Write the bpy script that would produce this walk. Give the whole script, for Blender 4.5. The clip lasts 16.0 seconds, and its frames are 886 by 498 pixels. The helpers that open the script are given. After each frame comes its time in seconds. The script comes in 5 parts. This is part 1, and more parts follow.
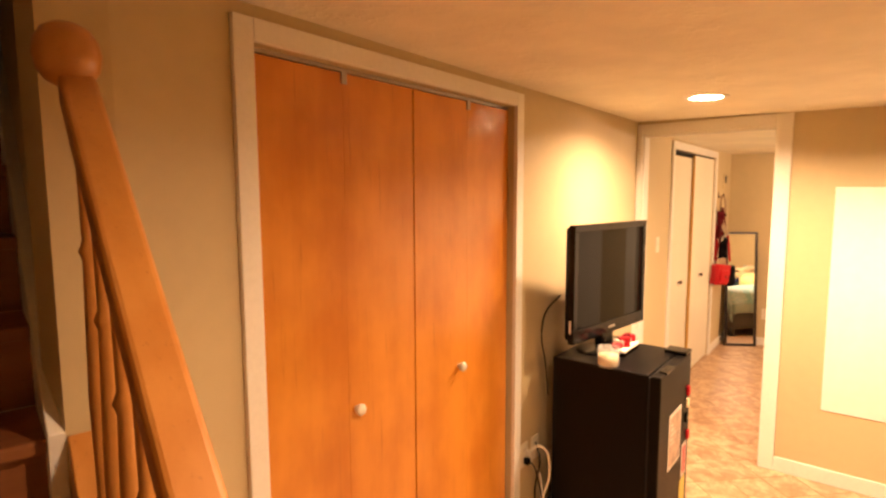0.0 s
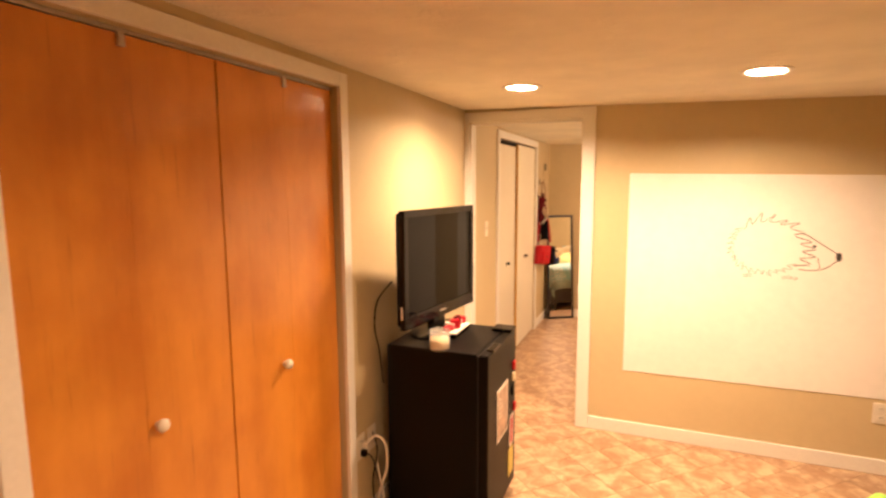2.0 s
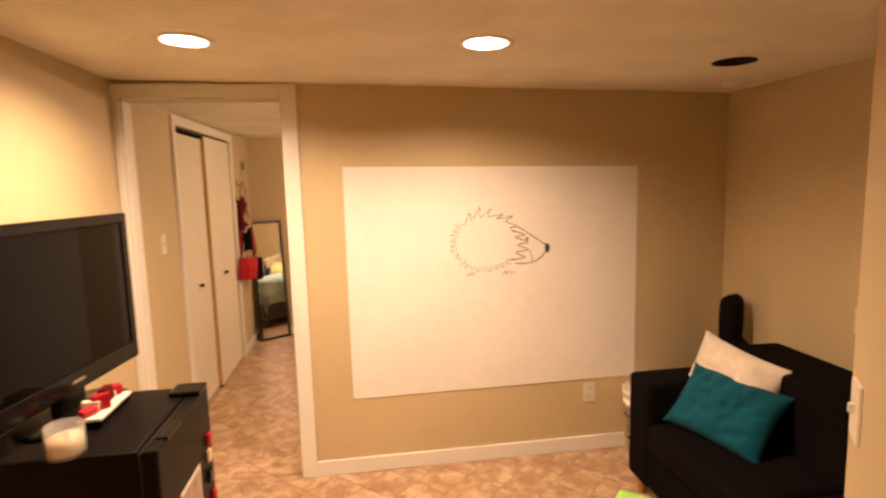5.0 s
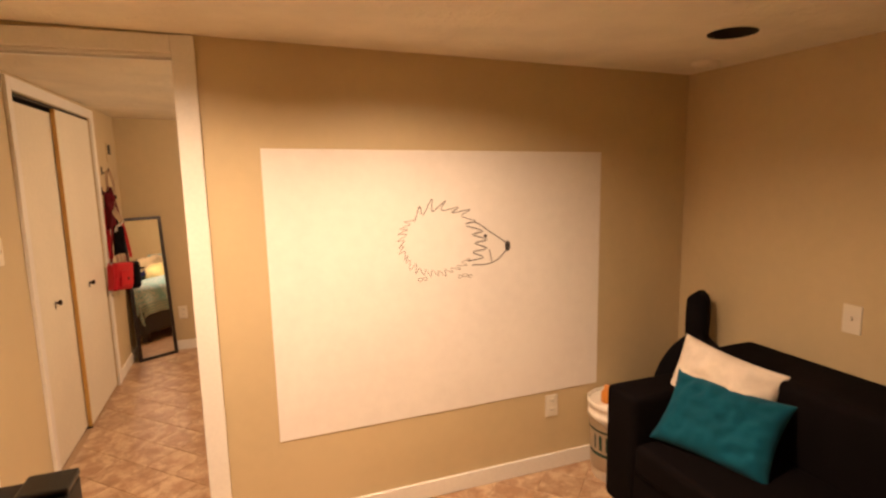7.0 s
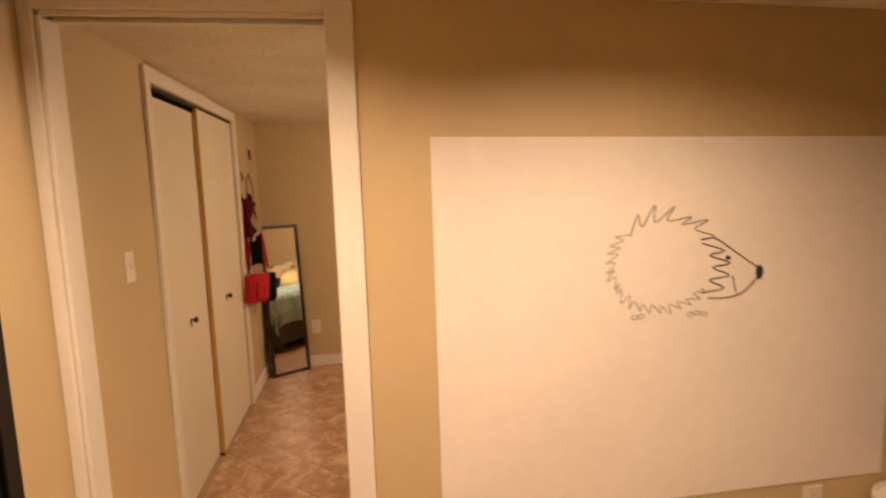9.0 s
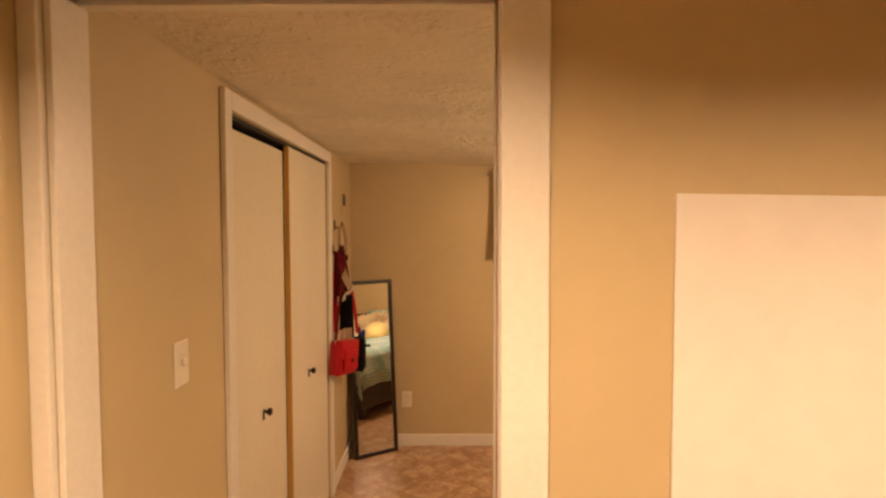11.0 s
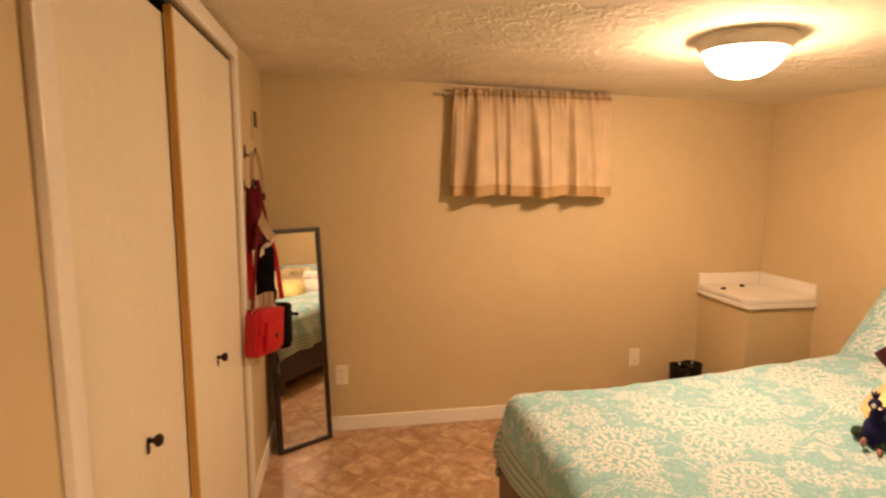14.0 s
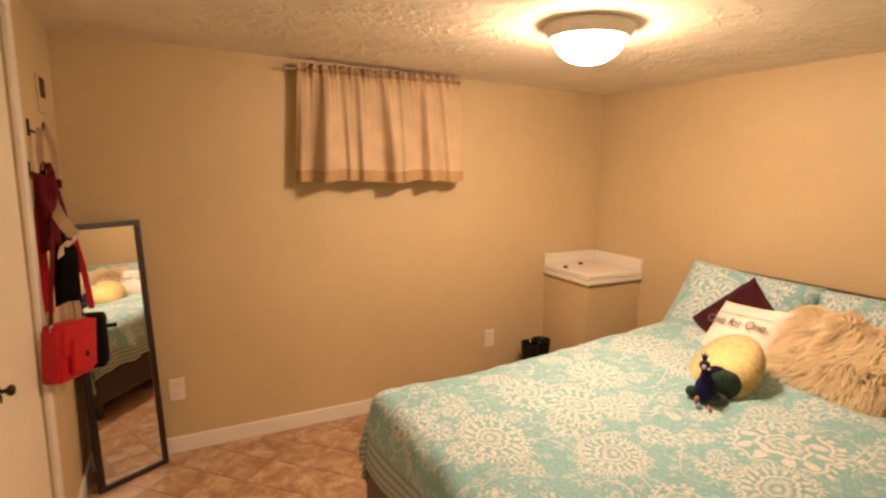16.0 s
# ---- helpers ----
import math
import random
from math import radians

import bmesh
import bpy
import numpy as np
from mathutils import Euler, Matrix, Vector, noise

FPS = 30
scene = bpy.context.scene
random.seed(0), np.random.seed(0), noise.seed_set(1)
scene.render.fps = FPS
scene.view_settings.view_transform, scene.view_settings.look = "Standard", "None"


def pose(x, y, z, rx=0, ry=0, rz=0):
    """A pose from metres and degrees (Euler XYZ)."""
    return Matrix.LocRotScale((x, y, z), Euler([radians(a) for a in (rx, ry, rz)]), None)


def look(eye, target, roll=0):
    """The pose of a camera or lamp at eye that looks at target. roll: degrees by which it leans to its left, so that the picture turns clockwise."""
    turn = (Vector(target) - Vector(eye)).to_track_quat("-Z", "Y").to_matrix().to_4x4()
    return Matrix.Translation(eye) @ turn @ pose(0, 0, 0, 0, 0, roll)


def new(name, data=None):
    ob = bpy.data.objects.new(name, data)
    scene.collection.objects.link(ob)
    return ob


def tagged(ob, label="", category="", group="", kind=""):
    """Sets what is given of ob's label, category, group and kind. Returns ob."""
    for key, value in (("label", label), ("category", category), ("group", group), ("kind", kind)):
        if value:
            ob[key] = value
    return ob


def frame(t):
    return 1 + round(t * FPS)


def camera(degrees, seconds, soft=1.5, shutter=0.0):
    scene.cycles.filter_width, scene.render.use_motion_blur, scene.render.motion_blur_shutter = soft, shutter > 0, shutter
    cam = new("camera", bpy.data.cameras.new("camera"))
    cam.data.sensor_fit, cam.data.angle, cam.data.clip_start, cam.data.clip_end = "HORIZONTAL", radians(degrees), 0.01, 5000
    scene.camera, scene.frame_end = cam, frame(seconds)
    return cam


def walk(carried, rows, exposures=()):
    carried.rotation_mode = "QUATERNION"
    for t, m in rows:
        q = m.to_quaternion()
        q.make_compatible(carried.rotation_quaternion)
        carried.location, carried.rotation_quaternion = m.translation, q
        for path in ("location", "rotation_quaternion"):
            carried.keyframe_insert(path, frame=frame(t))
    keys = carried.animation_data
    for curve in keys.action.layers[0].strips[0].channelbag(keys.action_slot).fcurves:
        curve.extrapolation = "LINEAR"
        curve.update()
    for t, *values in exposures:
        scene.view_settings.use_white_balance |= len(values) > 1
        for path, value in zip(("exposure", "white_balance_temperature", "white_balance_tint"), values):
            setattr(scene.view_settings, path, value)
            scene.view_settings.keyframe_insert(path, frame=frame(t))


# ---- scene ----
cam = camera(79.2, 16.0, soft=2.4, shutter=0.5)
PATH = [
    (0, (1.223, -3.579, 1.622), (-0.019, -2.025, 1.422), -0.2),
    (0.5, (1.231, -3.569, 1.622), (0.053, -1.967, 1.402), -0.1),
    (1, (1.242, -3.549, 1.617), (0.178, -1.872, 1.383), -0.1),
    (1.5, (1.249, -3.516, 1.61), (0.334, -1.755, 1.368), -0.1),
    (2, (1.244, -3.478, 1.609), (0.499, -1.639, 1.363), -0.3),
    (2.5, (1.222, -3.429, 1.605), (0.625, -1.536, 1.361), -0.8),
    (3, (1.21, -3.342, 1.589), (0.764, -1.41, 1.332), -1.5),
    (3.5, (1.195, -3.199, 1.585), (0.874, -1.243, 1.318), -2.2),
    (4, (1.21, -3.072, 1.574), (1.037, -1.095, 1.322), -2.5),
    (4.5, (1.2, -2.936, 1.567), (1.247, -0.952, 1.322), -2.2),
    (5, (1.173, -2.816, 1.568), (1.454, -0.852, 1.321), -1.5),
    (7.5, (0.941, -2.119, 1.545), (1.63, -0.265, 1.252), -1.3),
    (8, (0.902, -1.957, 1.529), (1.48, -0.066, 1.227), -1.7),
    (8.5, (0.904, -1.78, 1.514), (1.318, 0.157, 1.234), -2.0),
    (9, (0.87, -1.598, 1.525), (1.146, 0.368, 1.278), -1.8),
    (9.5, (0.826, -1.411, 1.571), (0.987, 0.574, 1.381), -1.1),
    (10, (0.787, -1.223, 1.614), (0.827, 0.773, 1.491), -0.3),
    (12.5, (0.519, -0.457, 1.566), (0.493, 1.541, 1.487), -0.1),
    (13, (0.469, -0.332, 1.544), (0.505, 1.662, 1.4), 0.0),
    (13.5, (0.445, -0.218, 1.527), (0.647, 1.761, 1.313), 0.2),
    (14, (0.449, -0.12, 1.509), (0.798, 1.831, 1.239), 0.4),
    (14.5, (0.436, -0.049, 1.518), (0.92, 1.869, 1.221), 0.5),
    (15, (0.415, 0.0, 1.511), (1.059, 1.867, 1.193), 0.5),
    (15.5, (0.449, 0.019, 1.51), (1.23, 1.83, 1.175), 0.4),
    (16, (0.448, 0.035, 1.493), (1.334, 1.801, 1.181), 0.5),
]
walk(cam, [(t, look(eye, target, roll)) for t, eye, target, roll in PATH],
     [(0, 0.46, 7000, 10), (1.5, 0.30, 6850, 10), (2.5, 0.12, 6500, 10), (3.5, -0.22, 6450, 10), (5, -0.32, 6400, 10), (7.5, -0.45, 6400, 10), (9, -0.78, 6500, 10),
      (10, -0.82, 6700, 10), (12.5, -0.47, 7500, 10), (13.5, -0.46, 7200, 10), (14.5, -0.46, 6800, 10), (16, -0.50, 6400, 10)])

# ---------------------------------------------------------------- light
world = bpy.data.worlds.new("dusk")
scene.world = world
world.use_nodes = True
wn = world.node_tree.nodes
sky = wn.new("ShaderNodeTexSky")
sky.sky_type = "NISHITA"
sky.sun_disc = False
sky.sun_elevation = radians(35)
sky.sun_rotation = radians(200)
wn["Background"].inputs["Strength"].default_value = 0.14
world.node_tree.links.new(sky.outputs["Color"], wn["Background"].inputs["Color"])

CAN_GLOW = 1700.0
HALL_FILL_GLOW = 800.0
BOWL_GLOW = 290.0
WARM = (1.0, 0.665, 0.43)

# main sizes, metres
CEIL = 2.075          # ceiling of the den
EAST = 3.22           # east wall of the den
EAST_BED = 3.15       # east wall of the bedroom
NORTH_BED = 2.97      # window wall of the bedroom
WALL = 0.094          # partition thickness
DOOR_L, DOOR_R, DOOR_T = 0.035, 0.778, 2.005
CL_S, CL_N, CL_T = -2.808, -1.556, 2.0       # closet opening in the den
BC_S, BC_N, BC_T = 0.815, 2.215, 1.972       # closet opening in the bedroom
STAIR_Y = -3.25
STAIR_TURN = 10.2     # degrees

# ---------------------------------------------------------------- materials


class Nodes:
    """Small helper to write node trees."""

    def __init__(self, name):
        self.mat = bpy.data.materials.new(name)
        self.mat.use_nodes = True
        self.tree = self.mat.node_tree
        self.bsdf = self.tree.nodes["Principled BSDF"]

    def node(self, kind, **values):
        n = self.tree.nodes.new(kind)
        for key, value in values.items():
            if key in n.inputs:
                self.put(n.inputs[key], value)
        return n

    def put(self, socket, value):
        if isinstance(value, bpy.types.NodeSocket):
            self.tree.links.new(value, socket)
        else:
            socket.default_value = value

    def math(self, op, a, b=0.0, c=0.0):
        n = self.tree.nodes.new("ShaderNodeMath")
        n.operation = op
        for i, v in enumerate((a, b, c)):
            self.put(n.inputs[i], v)
        return n.outputs[0]

    def vmath(self, op, a, b=(0, 0, 0), scale=1.0):
        n = self.tree.nodes.new("ShaderNodeVectorMath")
        n.operation = op
        self.put(n.inputs[0], a)
        self.put(n.inputs[1], b)
        if op == "SCALE":
            self.put(n.inputs[3], scale)
        return n

    def step(self, value, low, high):
        n = self.tree.nodes.new("ShaderNodeMapRange")
        n.interpolation_type = "SMOOTHSTEP"
        self.put(n.inputs["Value"], value)
        n.inputs["From Min"].default_value = low
        n.inputs["From Max"].default_value = high
        return n.outputs["Result"]

    def mix(self, factor, a, b):
        n = self.tree.nodes.new("ShaderNodeMix")
        n.data_type = "RGBA"
        self.put(n.inputs[0], factor)
        self.put(n.inputs[6], (*a, 1) if isinstance(a, tuple) else a)
        self.put(n.inputs[7], (*b, 1) if isinstance(b, tuple) else b)
        return n.outputs[2]

    def coords(self, which="Object"):
        return self.tree.nodes.new("ShaderNodeTexCoord").outputs[which]

    def noise(self, vector, scale, detail=4.0, rough=0.55):
        n = self.node("ShaderNodeTexNoise", Scale=scale, Detail=detail, Roughness=rough)
        self.put(n.inputs["Vector"], vector)
        return n.outputs["Fac"]

    def bump(self, height, strength=0.3, distance=0.01):
        n = self.node("ShaderNodeBump", Strength=strength, Distance=distance)
        self.put(n.inputs["Height"], height)
        self.put(self.bsdf.inputs["Normal"], n.outputs["Normal"])

    def set(self, **values):
        for key, value in values.items():
            name = {"color": "Base Color", "rough": "Roughness", "metal": "Metallic"}.get(key, key)
            if isinstance(value, tuple) and len(value) == 3 and name == "Base Color":
                value = (*value, 1)
            self.put(self.bsdf.inputs[name], value)
        return self


def plain(name, color, rough=0.5, metal=0.0, grain=30.0, vary=0.12, bump=0.08, spread=2.0, bump_size=0.002, shine=0.5):
    """A surface with fine grain and broad, faint variation of tone."""
    m = Nodes(name)
    p = m.coords()
    fine = m.noise(p, grain, 5)
    wide = m.noise(p, spread, 3)
    tone = m.math("ADD", m.math("MULTIPLY", fine, 0.45), m.math("MULTIPLY", wide, 0.55))
    dark = tuple(c * (1 - vary) for c in color)
    light = tuple(min(1.0, c * (1 + vary)) for c in color)
    m.set(color=m.mix(m.step(tone, 0.3, 0.7), dark, light), metal=metal)
    m.set(rough=m.math("ADD", m.math("MULTIPLY", wide, 0.2), rough - 0.1))
    m.set(**{"Specular IOR Level": shine})
    m.bump(fine, bump, bump_size)
    return m.mat


def wall_paint(name, color):
    """Rolled satin paint: orange-peel stipple, slight unevenness, scuffs."""
    m = Nodes(name)
    p = m.coords()
    stipple = m.noise(p, 260, 2)
    roll = m.noise(p, 18, 3)
    wide = m.noise(p, 1.3, 3)
    tone = m.step(m.math("ADD", m.math("MULTIPLY", wide, 0.7), m.math("MULTIPLY", roll, 0.3)), 0.3, 0.7)
    m.set(color=m.mix(tone, tuple(c * 0.94 for c in color), tuple(c * 1.05 for c in color)), rough=m.math("ADD", 0.42, m.math("MULTIPLY", roll, 0.22)))
    m.bump(m.math("ADD", m.math("MULTIPLY", stipple, 0.5), roll), 0.12, 0.003)
    return m.mat


def wood(name, light, dark, axis=2, scale=1.0, rough=0.35, coat=0.2, contrast=0.6, cloud=0.0):
    """Long grain along one axis with figure and pores."""
    m = Nodes(name)
    p = m.coords()
    stretch = [9.0 * scale] * 3
    stretch[axis] = 0.55 * scale
    q = m.vmath("MULTIPLY", p, tuple(stretch)).outputs[0]
    figure = m.noise(q, 1.0, 5, 0.6)
    pores = m.noise(m.vmath("MULTIPLY", p, tuple(s * 14 for s in stretch)).outputs[0], 1.0, 2)
    flame = m.noise(m.vmath("MULTIPLY", p, tuple(s * 0.35 for s in stretch)).outputs[0], 1.0, 4)
    tone = m.math("ADD", m.math("MULTIPLY", figure, contrast), m.math("MULTIPLY", flame, 1 - contrast))
    patch = m.noise(m.vmath("MULTIPLY", p, (7.0, 7.0, 4.5)).outputs[0], 1.0, 3)
    tone = m.math("ADD", tone, m.math("MULTIPLY", m.math("SUBTRACT", patch, 0.5), cloud))
    colour = m.mix(m.step(tone, 0.32, 0.68), dark, light)
    colour = m.mix(m.math("MULTIPLY", m.step(pores, 0.62, 0.8), 0.35), colour, tuple(c * 0.5 for c in dark))
    m.set(color=colour, rough=m.math("ADD", rough - 0.06, m.math("MULTIPLY", flame, 0.14)))
    m.set(**{"Coat Weight": coat, "Coat Roughness": 0.22})
    m.bump(m.math("ADD", pores, figure), 0.06, 0.002)
    return m.mat


def fabric(name, color, weave=420.0, rough=0.9, vary=0.18, sheen=0.25, bump=0.35, shine=0.2):
    m = Nodes(name)
    p = m.coords()
    thread = m.noise(p, weave, 2)
    wide = m.noise(p, 7, 4)
    tone = m.step(m.math("ADD", m.math("MULTIPLY", thread, 0.4), m.math("MULTIPLY", wide, 0.6)), 0.3, 0.7)
    m.set(color=m.mix(tone, tuple(c * (1 - vary) for c in color), tuple(min(1, c * (1 + vary)) for c in color)), rough=rough)
    m.set(**{"Sheen Weight": sheen, "Specular IOR Level": shine})
    m.bump(m.math("ADD", m.math("MULTIPLY", thread, 0.6), wide), bump, 0.003)
    return m.mat


def ceiling_texture(name, color, depth):
    """Trowelled plaster: overlapping crow's-foot ridges."""
    m = Nodes(name)
    p = m.coords()
    warp = m.node("ShaderNodeTexNoise", Scale=7.0, Detail=2.0)
    m.put(warp.inputs["Vector"], p)
    q = m.vmath("ADD", p, m.vmath("SCALE", warp.outputs["Color"], scale=0.07).outputs[0]).outputs[0]
    flat = m.step(m.noise(q, 15, 4, 0.6), 0.47, 0.58)
    ridge = m.step(m.math("ABSOLUTE", m.math("SUBTRACT", m.noise(q, 9, 4, 0.6), 0.5)), 0.07, 0.0)
    small = m.noise(p, 55, 3, 0.5)
    gate = m.step(m.noise(p, 2.4, 2), 0.36, 0.62)
    height = m.math("ADD", m.math("MULTIPLY", m.math("ADD", flat, m.math("MULTIPLY", ridge, 0.6)), m.math("ADD", 0.3, gate)), m.math("MULTIPLY", small, 0.3))
    tone = m.step(m.noise(p, 3.0, 3), 0.3, 0.7)
    m.set(color=m.mix(tone, tuple(c * 0.88 for c in color), color), rough=0.85)
    m.bump(height, 1.0, depth)
    return m.mat


def stone_tile(name):
    """Mottled tan and brown glazed tile; each piece has its own cloud."""
    m = Nodes(name)
    info = m.tree.nodes.new("ShaderNodeObjectInfo")
    geo = m.tree.nodes.new("ShaderNodeNewGeometry")
    shift = m.node("ShaderNodeCombineXYZ")
    m.put(shift.inputs[0], m.math("MULTIPLY", info.outputs["Random"], 37.0))
    m.put(shift.inputs[1], m.math("MULTIPLY", geo.outputs["Random Per Island"], 19.0))
    p = m.vmath("ADD", geo.outputs["Position"], shift.outputs[0]).outputs[0]
    warp = m.node("ShaderNodeTexNoise", Scale=6.0, Detail=3.0)
    m.put(warp.inputs["Vector"], p)
    q = m.vmath("ADD", p, m.vmath("SCALE", warp.outputs["Color"], scale=0.2).outputs[0]).outputs[0]
    cloud = m.noise(q, 9.0, 6, 0.62)
    vein = m.math("ABSOLUTE", m.math("SUBTRACT", m.noise(q, 5.0, 5, 0.6), 0.5))
    speck = m.noise(p, 90, 3)
    tone = m.step(m.math("ADD", cloud, m.math("MULTIPLY", speck, 0.12)), 0.4, 0.74)
    colour = m.mix(tone, (0.345, 0.195, 0.105), (0.60, 0.44, 0.28))
    colour = m.mix(m.math("MULTIPLY", m.step(vein, 0.05, 0.0), 0.45), colour, (0.24, 0.13, 0.07))
    each = m.math("ADD", 0.92, m.math("MULTIPLY", info.outputs["Random"], 0.14))
    colour = m.mix(m.math("SUBTRACT", 1.06, each), colour, (0.2, 0.12, 0.07))
    m.set(color=colour, rough=m.math("ADD", 0.2, m.math("MULTIPLY", cloud, 0.3)))
    m.bump(m.math("ADD", cloud, m.math("MULTIPLY", speck, 0.3)), 0.15, 0.003)
    return m.mat


def floral(name, ground, figure, border):
    """Printed cotton: ringed medallions, small flowers and vines on a plain ground. UV in metres."""
    m = Nodes(name)
    uv = m.coords("UV")
    wob = m.node("ShaderNodeTexNoise", Scale=9.0, Detail=2.0)
    m.put(wob.inputs["Vector"], uv)
    q = m.vmath("ADD", uv, m.vmath("SCALE", m.vmath("SUBTRACT", wob.outputs["Color"], (0.5, 0.5, 0.5)).outputs[0], scale=0.055).outputs[0]).outputs[0]

    def flowers(scale, size, petals, pitch, random_places, shift):
        v = m.tree.nodes.new("ShaderNodeTexVoronoi")
        v.voronoi_dimensions = "2D"
        v.inputs["Scale"].default_value = scale
        v.inputs["Randomness"].default_value = random_places
        at = m.vmath("ADD", q, shift).outputs[0]
        m.put(v.inputs["Vector"], at)
        sep = m.tree.nodes.new("ShaderNodeSeparateXYZ")
        m.put(sep.inputs[0], m.vmath("SUBTRACT", at, v.outputs["Position"]).outputs[0])
        col = m.tree.nodes.new("ShaderNodeSeparateColor")
        m.put(col.inputs[0], v.outputs["Color"])
        wide = m.math("MULTIPLY", sep.outputs[0], m.math("ADD", 0.75, m.math("MULTIPLY", col.outputs[2], 0.6)))
        r = m.math("SQRT", m.math("ADD", m.math("POWER", wide, 2.0), m.math("POWER", sep.outputs[1], 2.0)))
        turn = m.math("ARCTAN2", sep.outputs[1], wide)
        own = m.math("MULTIPLY", size, m.math("ADD", 0.62, m.math("MULTIPLY", col.outputs[0], 0.55)))
        count = m.math("ROUND", m.math("MULTIPLY", petals, m.math("ADD", 0.65, m.math("MULTIPLY", col.outputs[1], 0.7))))
        wave = m.math("COSINE", m.math("MULTIPLY", turn, count))
        lace = m.math("COSINE", m.math("MULTIPLY", turn, m.math("MULTIPLY", count, 3.0)))
        edge = m.math("MULTIPLY", own, m.math("ADD", 1.0, m.math("MULTIPLY", wave, 0.06)))
        inside = m.step(m.math("SUBTRACT", edge, r), -0.002, 0.004)
        x = m.math("DIVIDE", r, edge)

        def ring(at_, half):
            return m.step(m.math("ABSOLUTE", m.math("SUBTRACT", x, at_)), half, half * 0.5)

        dots = m.math("MULTIPLY", ring(0.91, 0.08), m.step(lace, -0.25, 0.35))
        between = m.math("MULTIPLY", m.step(x, 0.46, 0.50), m.step(x, 0.74, 0.70))
        petal = m.math("MULTIPLY", between, m.step(m.math("SUBTRACT", wave, m.math("MULTIPLY", m.math("ABSOLUTE", m.math("SUBTRACT", x, 0.58)), 6.0)), -0.35, 0.15))
        inner = m.math("MULTIPLY", m.step(x, 0.34, 0.31), m.step(m.math("SINE", m.math("ADD", m.math("MULTIPLY", x, 6.283 / pitch), m.math("MULTIPLY", lace, 1.2))), 0.0, 0.5))
        shape = m.math("MAXIMUM", m.math("MAXIMUM", ring(0.79, 0.045), ring(0.41, 0.05)), m.math("MAXIMUM", m.math("MAXIMUM", petal, dots), inner))
        return m.math("MULTIPLY", inside, shape), inside

    big, big_in = flowers(2.8, 0.145, 13.0, 0.2, 0.8, (0.0, 0.0, 0.0))
    mid, mid_in = flowers(5.2, 0.064, 7.0, 0.3, 0.9, (3.1, 1.7, 0.0))
    tiny, tiny_in = flowers(15.0, 0.017, 5.0, 0.5, 1.0, (7.3, 2.9, 0.0))
    line = m.math("ABSOLUTE", m.math("SUBTRACT", m.noise(q, 4.6, 1.0), 0.5))
    vine = m.step(line, 0.010, 0.003)
    leaf = m.step(m.noise(q, 60, 1.0), 0.61, 0.67)
    leaf = m.math("MULTIPLY", leaf, m.step(line, 0.11, 0.07))
    rest = m.math("MULTIPLY", m.math("MAXIMUM", m.math("MAXIMUM", vine, leaf), tiny), 0.75)
    rest = m.math("MAXIMUM", mid, m.math("MULTIPLY", rest, m.math("SUBTRACT", 1.0, mid_in)))
    print_ = m.math("MAXIMUM", big, m.math("MULTIPLY", rest, m.math("SUBTRACT", 1.0, big_in)))
    worn = m.math("MULTIPLY", print_, m.math("ADD", 0.05, m.math("MULTIPLY", m.noise(uv, 110, 3), 1.25)))
    cloth_tone = m.mix(m.step(m.noise(uv, 85, 3), 0.35, 0.65), tuple(c * 0.88 for c in ground), tuple(c * 1.12 for c in ground))
    colour = m.mix(m.math("MAXIMUM", 0.0, m.math("MINIMUM", worn, 1.0)), cloth_tone, figure)
    sep = m.tree.nodes.new("ShaderNodeSeparateXYZ")
    m.put(sep.inputs[0], uv)
    # striped hem along the foot and sides, read from the third UV-free bands
    low = m.math("MINIMUM", m.math("ADD", sep.outputs[0], border[0]), m.math("SUBTRACT", border[1], m.math("ABSOLUTE", sep.outputs[1])))
    band = m.step(low, 0.125, 0.115)
    stripes = m.step(m.math("SINE", m.math("MULTIPLY", low, 6.283 / 0.028)), -0.1, 0.2)
    colour = m.mix(band, colour, m.mix(stripes, (0.16, 0.34, 0.32), (0.44, 0.44, 0.39)))
    weave = m.noise(uv, 500, 2)
    m.set(color=colour, rough=0.85)
    m.set(**{"Sheen Weight": 0.15})
    m.bump(m.math("ADD", m.math("MULTIPLY", weave, 0.3), m.math("ADD", m.noise(uv, 22, 3), m.math("MULTIPLY", print_, 0.25))), 0.4, 0.006)
    return m.mat


def glow(name, color, strength):
    m = Nodes(name)
    m.set(color=(0.9, 0.88, 0.82), rough=0.4)
    m.set(**{"Emission Color": (*color, 1), "Emission Strength": strength})
    return m.mat


def glass(name, color=(1, 1, 1), rough=0.02):
    m = Nodes(name)
    m.set(color=color, rough=rough)
    m.set(**{"Transmission Weight": 1.0, "IOR": 1.45})
    return m.mat


M_WALL = wall_paint("tan_wall_paint", (0.56, 0.45, 0.265))
M_TRIM = plain("white_trim_paint", (0.78, 0.75, 0.68), 0.35, grain=60, vary=0.05)
M_DOOR_WHITE = plain("cream_door_paint", (0.75, 0.70, 0.565), 0.4, grain=40, vary=0.05)
M_CEIL = ceiling_texture("den_ceiling_plaster", (0.86, 0.79, 0.65), 0.0012)
M_CEIL_BED = ceiling_texture("bedroom_ceiling_plaster", (0.84, 0.76, 0.62), 0.0024)
M_TILE = stone_tile("mottled_floor_tile")
M_GROUT = plain("grout", (0.41, 0.28, 0.17), 0.9, grain=120)
M_MAPLE = wood("orange_maple_veneer", (0.68, 0.270, 0.042), (0.47, 0.148, 0.018), axis=2, scale=0.55, rough=0.28, coat=0.35, contrast=0.4, cloud=0.42)
